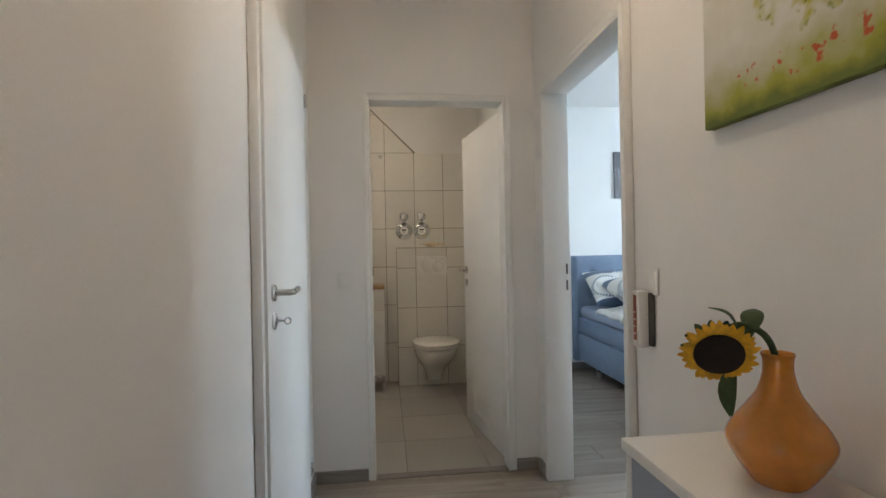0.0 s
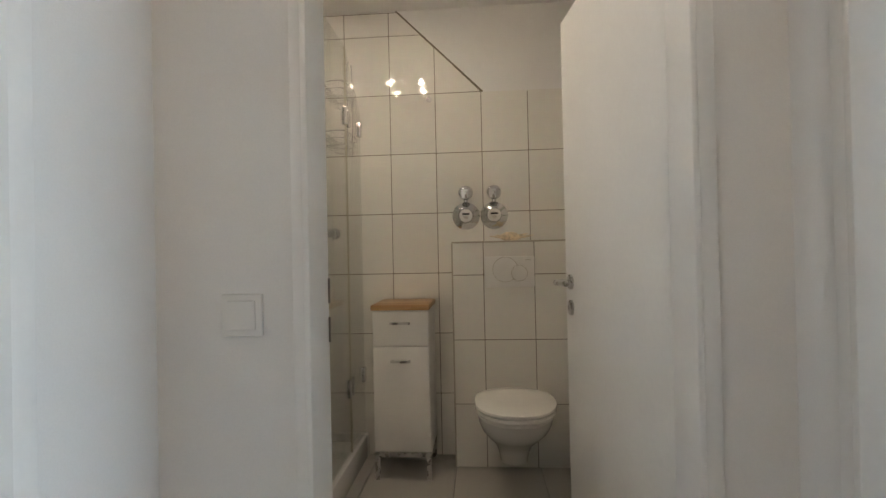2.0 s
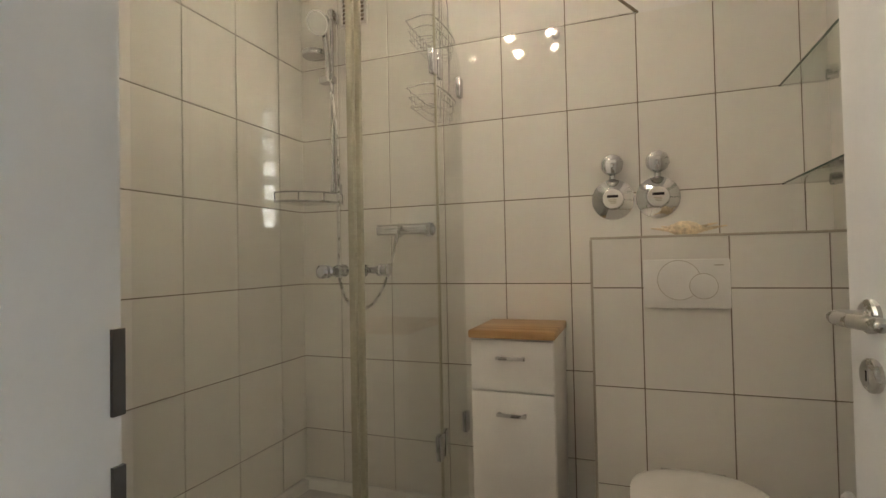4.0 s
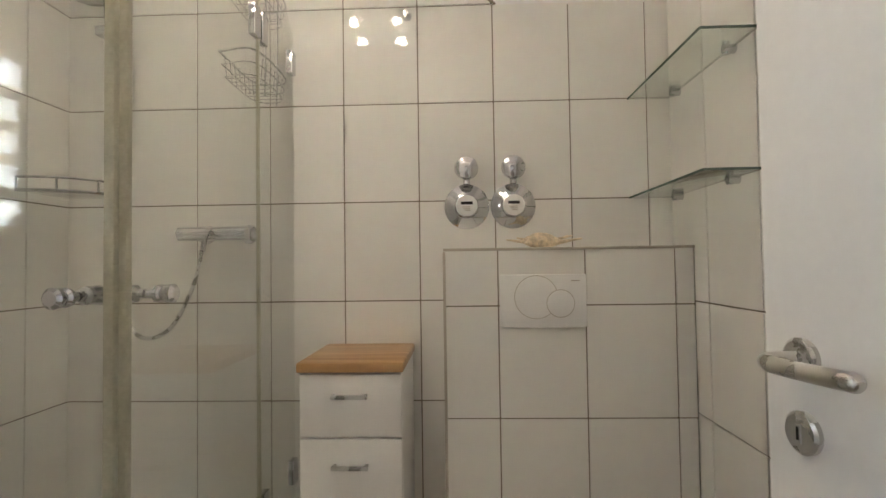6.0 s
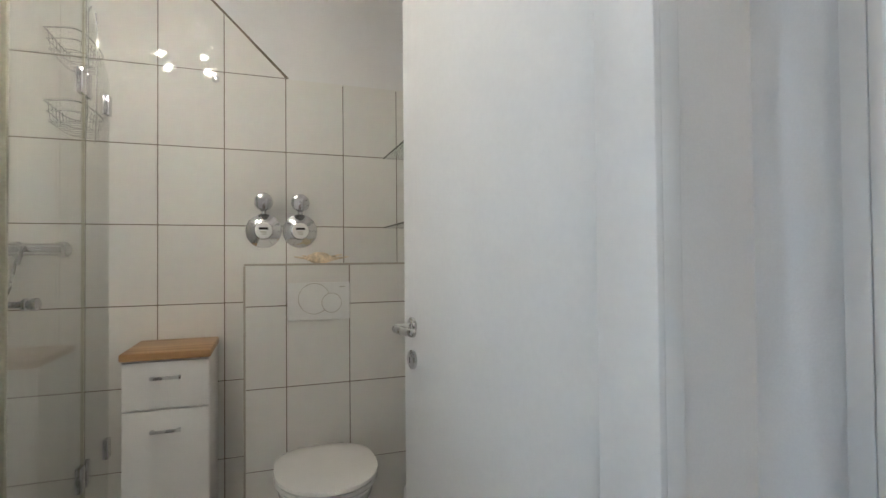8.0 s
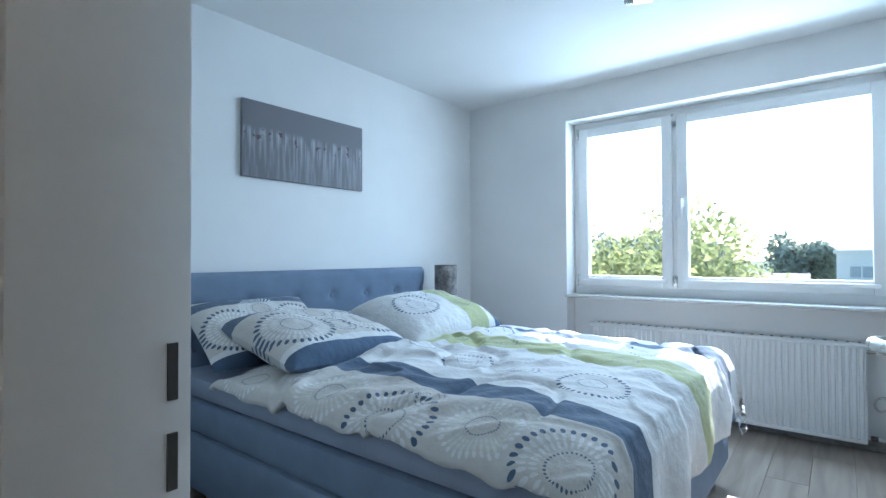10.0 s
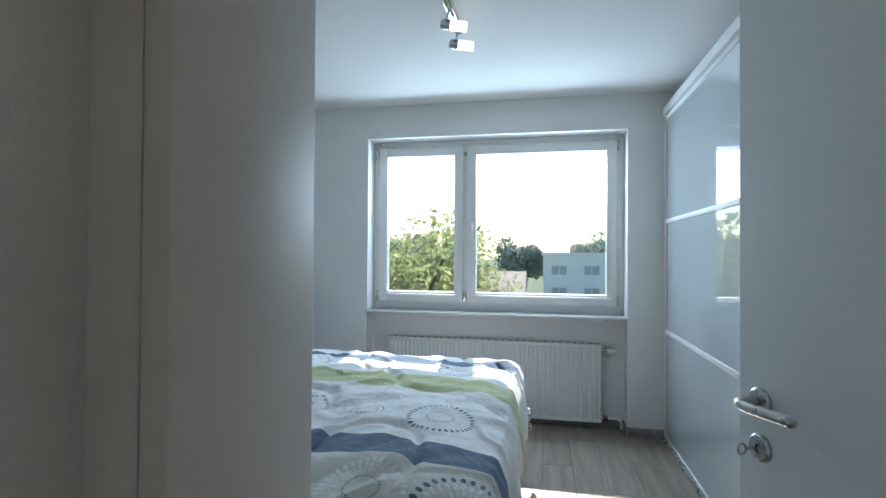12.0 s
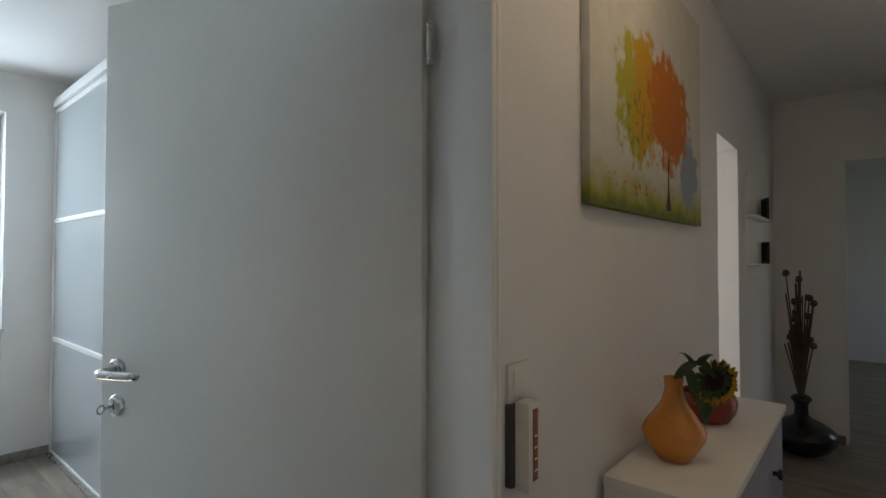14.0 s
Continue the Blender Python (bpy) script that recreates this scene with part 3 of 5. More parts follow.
def print_mat(name, bands, axis, rings, ground):
    """Printed cotton: bands of colour across one axis and rings of petals."""
    m, n, l, b = mat(name)
    co, sep = n.new("ShaderNodeUVMap"), n.new("ShaderNodeSeparateXYZ")
    l.new(co.outputs[0], sep.inputs[0])
    ramp = n.new("ShaderNodeValToRGB")
    ramp.color_ramp.interpolation = "CONSTANT"
    els = ramp.color_ramp.elements
    els[0].position, els[0].color = 0, (*bands[0][1], 1)
    els[1].position, els[1].color = bands[1][0], (*bands[1][1], 1)
    for p, c in bands[2:]:
        e = els.new(p)
        e.color = (*c, 1)
    l.new(sep.outputs[axis], ramp.inputs[0])
    col = ramp.outputs[0]

    def op(o, a, c=None, d=None):
        k = n.new("ShaderNodeMath")
        k.operation = o
        for s, v in ((0, a), (1, c), (2, d)):
            if v is None:
                continue
            if isinstance(v, (int, float)):
                k.inputs[s].default_value = v
            else:
                l.new(v, k.inputs[s])
        return k.outputs[0]
    for cx, cy, r, w, count, c in rings:
        dx, dy = op("MULTIPLY", op("SUBTRACT", sep.outputs[0], cx), ground[0]), op("MULTIPLY", op("SUBTRACT", sep.outputs[1], cy), ground[1])
        dist = op("SQRT", op("ADD", op("MULTIPLY", dx, dx), op("MULTIPLY", dy, dy)))
        q = op("DIVIDE", op("SUBTRACT", dist, r), w)
        q2 = op("MULTIPLY", q, q)
        if count:
            an = op("ARCTAN2", dy, dx)
            c2 = op("MULTIPLY", op("SUBTRACT", 1.0, op("COSINE", op("MULTIPLY", an, float(count)))), 0.85)
            q2 = op("ADD", q2, c2)
        mask = op("LESS_THAN", q2, 1.0)
        mx = n.new("ShaderNodeMix")
        mx.data_type = "RGBA"
        l.new(mask, mx.inputs[0])
        l.new(col, mx.inputs[6])
        mx.inputs[7].default_value = (*c, 1)
        col = mx.outputs[2]
    l.new(col, b.inputs["Base Color"])
    b.inputs["Roughness"].default_value = 0.85
    b.inputs["Specular IOR Level"].default_value = 0.2
    b.inputs["Sheen Weight"].default_value = 0.15
    tc, nz1 = n.new("ShaderNodeTexCoord"), n.new("ShaderNodeTexNoise")
    nz1.inputs["Scale"].default_value, nz1.inputs["Detail"].default_value = 16, 5
    l.new(tc.outputs["Object"], nz1.inputs["Vector"])
    bp = n.new("ShaderNodeBump")
    bp.inputs["Strength"].default_value, bp.inputs["Distance"].default_value = 0.55, 0.02
    l.new(nz1.outputs[0], bp.inputs["Height"])
    l.new(bp.outputs[0], b.inputs["Normal"])
    return m


WHITE, BEIGE, NAVY, GREEN, SLATE = (0.74, 0.74, 0.73), (0.60, 0.58, 0.54), (0.085, 0.13, 0.20), (0.46, 0.49, 0.27), (0.12, 0.16, 0.22)


def petals(cx, cy, r, c1=NAVY, c2=WHITE, count=34):
    """A large print: an outer ring of dots, two rings of petals and a thin dotted oval."""
    return [(cx, cy, r, r * 0.085, count, c1), (cx, cy, r * 0.82, r * 0.10, count, c2), (cx, cy, r * 0.62, r * 0.085, count, c2), (cx, cy, r * 0.42, r * 0.03, count, SLATE)]


def oval(cx, cy, r, c=SLATE):
    return [(cx, cy, r, r * 0.075, 28, c), (cx, cy, r * 0.66, r * 0.05, 26, c)]


DW, DL = 2.06, 1.98      # the duvet's cloth across and along the bed
duvet_rings = []
for u, v, r in ((0.03, 0.48, 0.16), (0.04, 0.17, 0.15), (0.335, 0.265, 0.12), (0.37, 0.57, 0.11), (0.37, 0.88, 0.12), (0.72, 0.30, 0.10), (0.72, 0.72, 0.10)):
    duvet_rings += petals(u, v, r, NAVY)
for u, v, r in ((0.07, 0.32, 0.12), (0.06, 0.65, 0.13), (0.06, 0.90, 0.13)):
    duvet_rings += petals(u, v, r, WHITE, (0.66, 0.66, 0.60))
for u, v, r in ((0.105, 0.45, 0.05), (0.345, 0.415, 0.065), (0.40, 0.73, 0.065), (0.58, 0.15, 0.055), (0.578, 0.29, 0.055), (0.575, 0.42, 0.055), (0.58, 0.60, 0.055), (0.58, 0.76, 0.055), (0.10, 0.78, 0.055)):
    duvet_rings += oval(u, v, r)
DUVET = print_mat("printed_duvet_cotton", [(0, BEIGE), (0.145, NAVY), (0.222, WHITE), (0.515, GREEN), (0.64, WHITE), (0.785, NAVY), (0.86, WHITE)], 0, duvet_rings, (DW, DL))
PILLOW = print_mat("printed_pillow_cotton", [(0, NAVY), (0.10, WHITE), (0.16, BEIGE), (0.80, SLATE), (0.93, WHITE)], 1, petals(0.22, 0.42, 0.17) + petals(0.78, 0.45, 0.17) + petals(0.5, 0.68, 0.13, WHITE) + oval(0.5, 0.34, 0.08), (0.8, 0.6))
PILLOW2 = print_mat("printed_pillow_cotton_light", [(0, WHITE), (0.62, GREEN), (0.84, WHITE), (0.92, NAVY)], 0, petals(0.30, 0.45, 0.14) + oval(0.5, 0.72, 0.07) + oval(0.72, 0.3, 0.05) + oval(0.72, 0.6, 0.05) + oval(0.72, 0.85, 0.05), (0.8, 0.6))


def cloth(name, f, nu, nv, material, parent=None):
    bm = bmesh.new()
    uvl = bm.loops.layers.uv.new("UVMap")
    g = [[bm.verts.new(f(i / nu, j / nv)) for i in range(nu + 1)] for j in range(nv + 1)]
    for j in range(nv):
        for i in range(nu):
            fc = bm.faces.new((g[j][i], g[j][i + 1], g[j + 1][i + 1], g[j + 1][i]))
            for lp, (a, b) in zip(fc.loops, ((i, j), (i + 1, j), (i + 1, j + 1), (i, j + 1))):
                lp[uvl].uv = (a / nu, b / nv)
    me = bpy.data.meshes.new(name)
    bm.to_mesh(me)
    bm.free()
    me.materials.append(material)
    me.shade_smooth()
    return me


def hang(s, length, over0, over1, lo, hi, top, round_r=0.07):
    """Where a cloth that lies over an edge comes to lie: along, and how far down."""
    d = s * length - over0
    span = hi - lo
    if d < 0:
        e = -d
        return lo - min(e, round_r) * 0.55, max(0, e - round_r * 0.35)
    if d > span:
        e = d - span
        return hi + min(e, round_r) * 0.55, max(0, e - round_r * 0.35)
    return lo + d, 0.0


def duvet_at(u, v):
    x, dx = hang(u, DW, 0.05, DW - 0.05 - (bw - 0.02), 0.01, bw - 0.01, 0)
    y, dy = hang(v, DL, 0.30, DL - 0.30 - 2.0, 0.01, 2.01, 0)
    puff = 0.095 * (1 - (2 * u - 1) ** 6 * 0.9) * (1 - (2 * min(max(v - 0.12, 0), 1) / 0.88 - 1) ** 8 * 0.8)
    w = 0.030 * noise.noise((x * 2.2, y * 2.6, 3.1)) + 0.016 * noise.noise((x * 6 + y * 3, y * 5 - x * 2, 7.7)) + 0.010 * noise.noise((x * 13 + y * 8, y * 10, 1.3)) - 0.020 * max(0, 1 - abs(noise.noise((x * 2.0 - y * 1.3, y * 2.2 + x, 5.5))) / 0.10) + 0.012 * max(0, 1 - abs(noise.noise((x * 3.1 + y * 2.3, y * 2.9 - x, 8.5))) / 0.09)
    crease = 0.022 * math.exp(-((y - 1.05 - 0.18 * math.sin(x * 1.4 + 0.6)) / 0.035) ** 2)
    z = 0.632 + puff + w + crease - dx - dy
    f = min(1.0, (dx + dy) / 0.2)
    x += 0.03 * f * noise.noise((y * 5, z * 4, 2.0)) + (0.02 * f * (1 if x > bw / 2 else -1))
    y += -0.035 * f * (0.6 + noise.noise((x * 5, z * 3, 9.0))) if dy > 0 else 0
    return (x, y, max(z, 0.24))


dv = new("duvet", cloth("duvet", duvet_at, 190, 170, DUVET))
dv.matrix_basis = pose(BX0, BY0, 0)
so = dv.modifiers.new("thick", "SOLIDIFY")
so.thickness, so.offset = 0.02, -1
tagged(dv, "rumpled duvet printed with petal rings and blue bands", "duvet")


def pillow(label, material, at, size, rot, seed):
    w, l2, t = size

    def top(u, v, s):
        a, b = 2 * u - 1, 2 * v - 1
        h = max(0, (1 - a ** 4) * (1 - b ** 4)) ** 0.55
        pin = 1 - 0.07 * (a * a + b * b - 2 * a * a * b * b) * 0.5
        wr = 0.10 * noise.noise((a * 2.5 + seed, b * 2.5, 1.0)) + 0.05 * noise.noise((a * 7, b * 6 + seed, 4.0))
        return (a * w / 2 * pin, b * l2 / 2 * pin, s * t / 2 * h * (1 + wr))
    me = cloth("pillow", lambda u, v: top(u, v, 1), 60, 44, material)
    bm = bmesh.new()
    bm.from_mesh(me)
    bpy.data.meshes.remove(me)
    me = cloth("pillow", lambda u, v: top(u, v, -0.8), 60, 44, material)
    bm.from_mesh(me)
    bpy.data.meshes.remove(me)
    bmesh.ops.remove_doubles(bm, verts=bm.verts, dist=0.0005)
    me = mesh_of("pillow", bm, material)
    ob = new("pillow", me)
    ob.matrix_basis = pose(*at, *rot)
    tagged(ob, label, "pillow", "pillows on the bed")
    return ob


pillow("plump beige pillow printed with petal rings", PILLOW, (2.20, 3.78, 0.755), (0.82, 0.62, 0.24), (12, 4, 2), 1.0)
pillow("white pillow with a green printed band", PILLOW2, (3.05, 3.80, 0.785), (0.80, 0.62, 0.26), (14, -3, -4), 5.0)
pillow("plump beige pillow leaning on the headboard", PILLOW, (2.05, 4.09, 0.80), (0.70, 0.45, 0.16), (38, 0, 0), 8.0)

# nightstand and lamp, picture
ns = thing("nightstand", "small white nightstand behind the bed", "nightstand", at=(3.665, 3.98, 0))
part("body", blocks((0, 0.38, 0, 0.40, 0.08, 0.56), bevel=0.004), CABINET, ns)
part("drawer_front", blocks((0.01, 0.37, -0.014, -0.001, 0.33, 0.54), bevel=0.003), CABINET, ns)
for x in (0.03, 0.35):
    for y in (0.03, 0.37):
        part("leg", blocks((x - 0.015, x + 0.015, y - 0.015, y + 0.015, 0, 0.079)), CABINET, ns)
SHADE = surface("dark_marbled_shade", (0.22, 0.20, 0.19), 0.7, vary=0.75, scale=18, bump=0.1)
lamp = thing("table_lamp", "table lamp with a dark marbled drum shade", "lamp", at=(3.755, 4.20, 0.56))
bm = bmesh.new()
lathe(bm, [(0.06, 0), (0.06, 0.008), (0.02, 0.02), (0.012, 0.10), (0.022, 0.20), (0.035, 0.27), (0.012, 0.33)], seg=28)
part("stand", bm, CHROME, lamp, "slim chrome foot")
bm = bmesh.new()
lathe(bm, [(0.092, 0.32), (0.092, 0.55), (0.088, 0.55), (0.088, 0.321)], seg=40)
part("shade", bm, SHADE, lamp)
for z in (0.32, 0.552):
    bm = bmesh.new()
    tube(bm, [(0.092 * math.cos(a), 0.092 * math.sin(a), z) for a in [i * math.pi / 20 for i in range(41)]], 0.003, 6)
    part("shade_ring", bm, BRASS, lamp)


def picture_mat():
    m, n, l, b = mat("grey_reed_picture")
    co, sep = n.new("ShaderNodeTexCoord"), n.new("ShaderNodeSeparateXYZ")
    l.new(co.outputs["Object"], sep.inputs[0])
    mp, g = n.new("ShaderNodeMapping"), n.new("ShaderNodeTexNoise")
    mp.inputs["Scale"].default_value = (42, 1, 3.5)
    l.new(co.outputs["Object"], mp.inputs[0])
    l.new(mp.outputs[0], g.inputs["Vector"])
    g.inputs["Scale"].default_value, g.inputs["Detail"].default_value = 1.0, 4
    blob = n.new("ShaderNodeTexNoise")
    blob.inputs["Scale"].default_value, blob.inputs["Detail"].default_value = 26, 3
    l.new(co.outputs["Object"], blob.inputs["Vector"])
    band = n.new("ShaderNodeValToRGB")
    e = band.color_ramp.elements
    e[0].position, e[0].color = 0.0, (0.25, 0.25, 0.25, 1)
    e[1].position, e[1].color = 1.0, (0, 0, 0, 1)
    for p, c in ((0.35, 0.55), (0.52, 0.9), (0.60, 0.9), (0.67, 0.0)):
        k = e.new(p)
        k.color = (c, c, c, 1)
    mr = n.new("ShaderNodeMapRange")
    mr.inputs[1].default_value, mr.inputs[2].default_value = -0.235, 0.235
    l.new(sep.outputs[2], mr.inputs[0])
    l.new(mr.outputs[0], band.inputs[0])
    st = n.new("ShaderNodeMapRange")
    st.inputs[1].default_value, st.inputs[2].default_value = 0.45, 0.62
    l.new(g.outputs[0], st.inputs[0])
    mu = n.new("ShaderNodeMath")
    mu.operation = "MULTIPLY"
    l.new(st.outputs[0], mu.inputs[0])
    l.new(band.outputs[0], mu.inputs[1])
    mx = n.new("ShaderNodeMix")
    mx.data_type = "RGBA"
    l.new(mu.outputs[0], mx.inputs[0])
    mx.inputs[6].default_value, mx.inputs[7].default_value = (0.19, 0.185, 0.20, 1), (0.40, 0.41, 0.44, 1)
    dk = n.new("ShaderNodeMapRange")
    dk.inputs[1].default_value, dk.inputs[2].default_value = 0.58, 0.66
    l.new(blob.outputs[0], dk.inputs[0])
    bd2 = n.new("ShaderNodeMath")
    bd2.operation = "COMPARE"
    l.new(mr.outputs[0], bd2.inputs[0])
    bd2.inputs[1].default_value, bd2.inputs[2].default_value = 0.56, 0.08
    m2 = n.new("ShaderNodeMath")
    m2.operation = "MULTIPLY"
    l.new(dk.outputs[0], m2.inputs[0])
    l.new(bd2.outputs[0], m2.inputs[1])
    mx2 = n.new("ShaderNodeMix")
    mx2.data_type = "RGBA"
    l.new(m2.outputs[0], mx2.inputs[0])
    l.new(mx.outputs[2], mx2.inputs[6])
    mx2.inputs[7].default_value = (0.12, 0.075, 0.08, 1)
    l.new(mx2.outputs[2], b.inputs["Base Color"])
    b.inputs["Roughness"].default_value = 0.8
    return m


pic = thing("wall_picture", "grey canvas with painted pale reeds over the bed", "picture", at=(2.568, RN - 0.026, 1.882))
part("canvas", blocks((-0.462, 0.462, 0, 0.025, -0.227, 0.227), bevel=0.002), picture_mat(), pic)

# ceiling spotlights of the bedroom
spot = thing("ceiling_spotlight", "chrome ceiling bar with swivelling glass spotlights", "lamp", at=(2.90, 2.48, CEI))
SPOTGLASS = glow("lit_frosted_spot_glass", (1.0, 0.90, 0.70), 0.75)
part("bar", blocks((-0.42, 0.22, -0.02, 0.02, -0.035, 0.0), bevel=0.006), CHROME, spot)
for k, (x, tx) in enumerate(((-0.38, -0.03), (-0.1, 0.03), (0.18, -0.02))):
    bm = bmesh.new()
    tube(bm, curve_points([(x, 0, -0.03), (x + tx * 0.5, 0.0, -0.06), (x + tx, 0.015, -0.10)], 6), 0.006)
    arm = part("arm", bm, CHROME, spot)
    bm = bmesh.new()
    rod(bm, (x + tx, 0.035, -0.105), (x + tx, -0.01, -0.115), 0.024)
    part("socket", bm, CHROME, arm)
    bm = bmesh.new()
    rod(bm, (x + tx, -0.01, -0.115), (x + tx, -0.085, -0.13), 0.026, 0.024)
    part("glass_shade", bm, SPOTGLASS, arm, "frosted glass shade")

# wardrobe with two sliding doors of tinted glass in thirds
wr = thing("wardrobe", "tall white wardrobe with grey glass sliding doors", "wardrobe", at=(1.41, RS + 0.01, 0))
WL, WD, WH = RE - 1.41 - 0.01, 1.175 - RS - 0.02, 2.43
part("carcass", blocks((0, WL, 0, WD - 0.09, 0.0, WH - 0.03), bevel=0.003), CABINET, wr)
part("side_panel", blocks((-0.02, -0.001, 0, WD - 0.01, 0, WH), bevel=0.002), CABINET, wr)
m_, n_, l_, b_ = mat("grey_blue_lacquered_glass")
b_.inputs["Base Color"].default_value = (0.50, 0.56, 0.58, 1)
b_.inputs["Roughness"].default_value = 0.03
b_.inputs["Specular IOR Level"].default_value = 0.9
b_.inputs["Coat Weight"].default_value = 1.0
b_.inputs["Coat Roughness"].default_value = 0.01
WGLASS = m_
joint = 2.89 - 1.41
for x0, x1, yb in ((0.0, joint + 0.03, WD - 0.085), (joint - 0.03, WL, WD - 0.045)):
    fr = part("door_stile", blocks((x0, x0 + 0.045, yb, yb + 0.035, 0.02, WH - 0.06), bevel=0.002), FRAME, wr)
    part("stile", blocks((x1 - 0.035, x1, yb, yb + 0.035, 0.02, WH - 0.06), bevel=0.002), FRAME, fr)
    for z in (0.02, 0.786, 1.586, WH - 0.09):
        part("rail", blocks((x0 + 0.045, x1 - 0.035, yb + 0.002, yb + 0.034, z - 0.014 if z > 0.1 else z, z + 0.016), bevel=0.002), FRAME, fr)
    for z0, z1 in ((0.036, 0.772), (0.802, 1.572), (1.602, WH - 0.104)):
        part("glass_panel", blocks((x0 + 0.045, x1 - 0.035, yb + 0.008, yb + 0.027, z0, z1)), WGLASS, fr)
part("top_rail", blocks((0, WL, WD - 0.095, WD, WH - 0.058, WH), bevel=0.002), FRAME, wr)
part("floor_rail", blocks((0, WL, WD - 0.09, WD + 0.01, 0, 0.018), bevel=0.002), STEEL, wr)

# ---- bathroom ----
tiles = {}


def tile_piece(poly, axis, face, out, parent, material=TILE, gap=0.0021, thick=0.006):
    """One tile of a wall, proud of its joints. poly: corners in the wall's plane."""
    xs, ys = [p[0] for p in poly], [p[1] for p in poly]
    cx, cy = (min(xs) + max(xs)) / 2, (min(ys) + max(ys)) / 2
    key = (axis, out, material.name, tuple((round(p[0] - cx, 3), round(p[1] - cy, 3)) for p in poly))
    if key not in tiles:
        sh = []
        n = len(poly)
        for i in range(n):
            p, a, b = Vector(poly[i]), Vector(poly[i - 1]), Vector(poly[(i + 1) % n])
            d = ((a - p).normalized() + (b - p).normalized())
            d = d.normalized() if d.length > 1e-5 else Vector((0, 0))
            sh.append(tuple(p + d * gap * 1.4 - Vector((cx, cy))))
        bm = bmesh.new()
        prism(bm, sh, 0.0, out * thick, axis, 0.0012)
        tiles[key] = mesh_of("tile", bm, material)
    ob = new("tile", tiles[key])
    ob.location = {"y": (cx, face, cy), "x": (face, cx, cy), "z": (cx, cy, face)}[axis]
    ob.parent = parent
    return ob


TW, TH, Z0 = 0.262, 0.343, 0.008
CX = 0.132                                # a column joint of the north wall
SLOPE = 0.142 + 2.065                     # the tiled area ends on a 45 degree line x + z = SLOPE
TT = 0.006


def rows_of(top):
    zs = [0.0] + [Z0 + TH * k for k in range(1, 9)]
    return [(a, min(b, top)) for a, b in zip(zs, zs[1:]) if a < top - 0.01]


gn = setting("wall_tiling_north", blocks((BW, 0.142, BN - 0.004, BN - 0.001, 0, 2.065), (0.142, BE, BN - 0.004, BN - 0.001, 0, 2.060)), GROUT, "ivory wall tiles with grey-brown joints")
bm = bmesh.new()
prism(bm, [(BW, 2.066), (0.14, 2.066), (SLOPE - CEI + 0.012, CEI - 0.006), (BW, CEI - 0.006)], BN - 0.004, BN - 0.001)
part("upper_joint", bm, GROUT, gn, smooth=False)
cols = [BW + 0.004] + [CX + TW * k for k in range(-5, 3)] + [BE - 0.004]
for x0, x1 in zip(cols, cols[1:]):
    for z0, z1 in rows_of(CEI - 0.01):
        poly = [(x0, z0), (x1, z0), (x1, z1), (x0, z1)]
        if z0 > 2.0:
            poly = clip(poly, 1, 1, SLOPE - 0.006)
            if len(poly) < 3 or max(p[0] for p in poly) - min(p[0] for p in poly) < 0.02:
                continue
        tile_piece(poly, "y", BN - 0.004, -1, gn)
bm = bmesh.new()
tube(bm, [(0.142, BN - 0.006, 2.067), (SLOPE - CEI, BN - 0.006, CEI - 0.004)], 0.005, 8)
part("edge_strip", bm, GROUT, gn, "narrow edge strip on the slope")
for axis_name, face, out, y_list in (("wall_tiling_west", BW, 1, None), ("wall_tiling_east", BE, -1, None)):
    g2 = setting(axis_name, blocks((face + out * 0.001, face + out * 0.004, BS + 0.005, BN - 0.005, 0, 2.065) if out < 0 else (face + 0.001, face + 0.004, 3.30, BN - 0.005, 0, CEI - 0.006)), GROUT, "ivory wall tiles with grey-brown joints")
    ys = [BN - 0.010 - 0.175] if out > 0 else [BN - 0.010 - 0.24]
    ys = [BN - 0.010] + [ys[0] - TW * k for k in range(0, 8)]
    lim = 3.30 if out > 0 else BS + 0.008
    for ya, yb in zip(ys, ys[1:]):
        if ya <= lim + 0.02:
            break
        for z0, z1 in rows_of(CEI - 0.01 if out > 0 else 2.065):
            tile_piece([(max(yb, lim), z0), (ya, z0), (ya, z1), (max(yb, lim), z1)], "x", face + out * 0.004, out, g2)

# boxed-in cistern
KX0, KY, KZ = -0.04, 4.10, 1.205
cb = setting("cistern_boxing", blocks((KX0 + 0.004, BE - 0.011, KY + 0.006, BN - 0.011, 0, KZ - 0.006)), GROUT, "tiled boxing of the toilet's cistern")
kcols = [KX0, 0.126, 0.396, 0.671, BE - 0.012]
krows = [0.0, 0.337, 0.681, 1.029, KZ]
for x0, x1 in zip(kcols, kcols[1:]):
    for z0, z1 in zip(krows, krows[1:]):
        tile_piece([(x0, z0), (x1, z0), (x1, z1), (x0, z1)], "y", KY + 0.006, -1, cb)
    tile_piece([(x0, KY), (x1, KY), (x1, BN - 0.012), (x0, BN - 0.012)], "z", KZ - 0.006, 1, cb)
for z0, z1 in zip(krows, krows[1:]):
    tile_piece([(KY, z0), (BN - 0.012, z0), (BN - 0.012, z1), (KY, z1)], "x", KX0 + 0.004, -1, cb)
TRIM = surface("beige_grey_edge_trim", (0.44, 0.40, 0.33), 0.5)
part("edge_trim", blocks((KX0 - 0.004, BE - 0.012, KY - 0.004, KY + 0.004, KZ - 0.004, KZ + 0.005), bevel=0.002), TRIM, cb)
part("edge_trim", blocks((KX0 - 0.006, KX0 + 0.003, KY - 0.003, KY + 0.005, 0, KZ - 0.005), bevel=0.002), TRIM, cb)

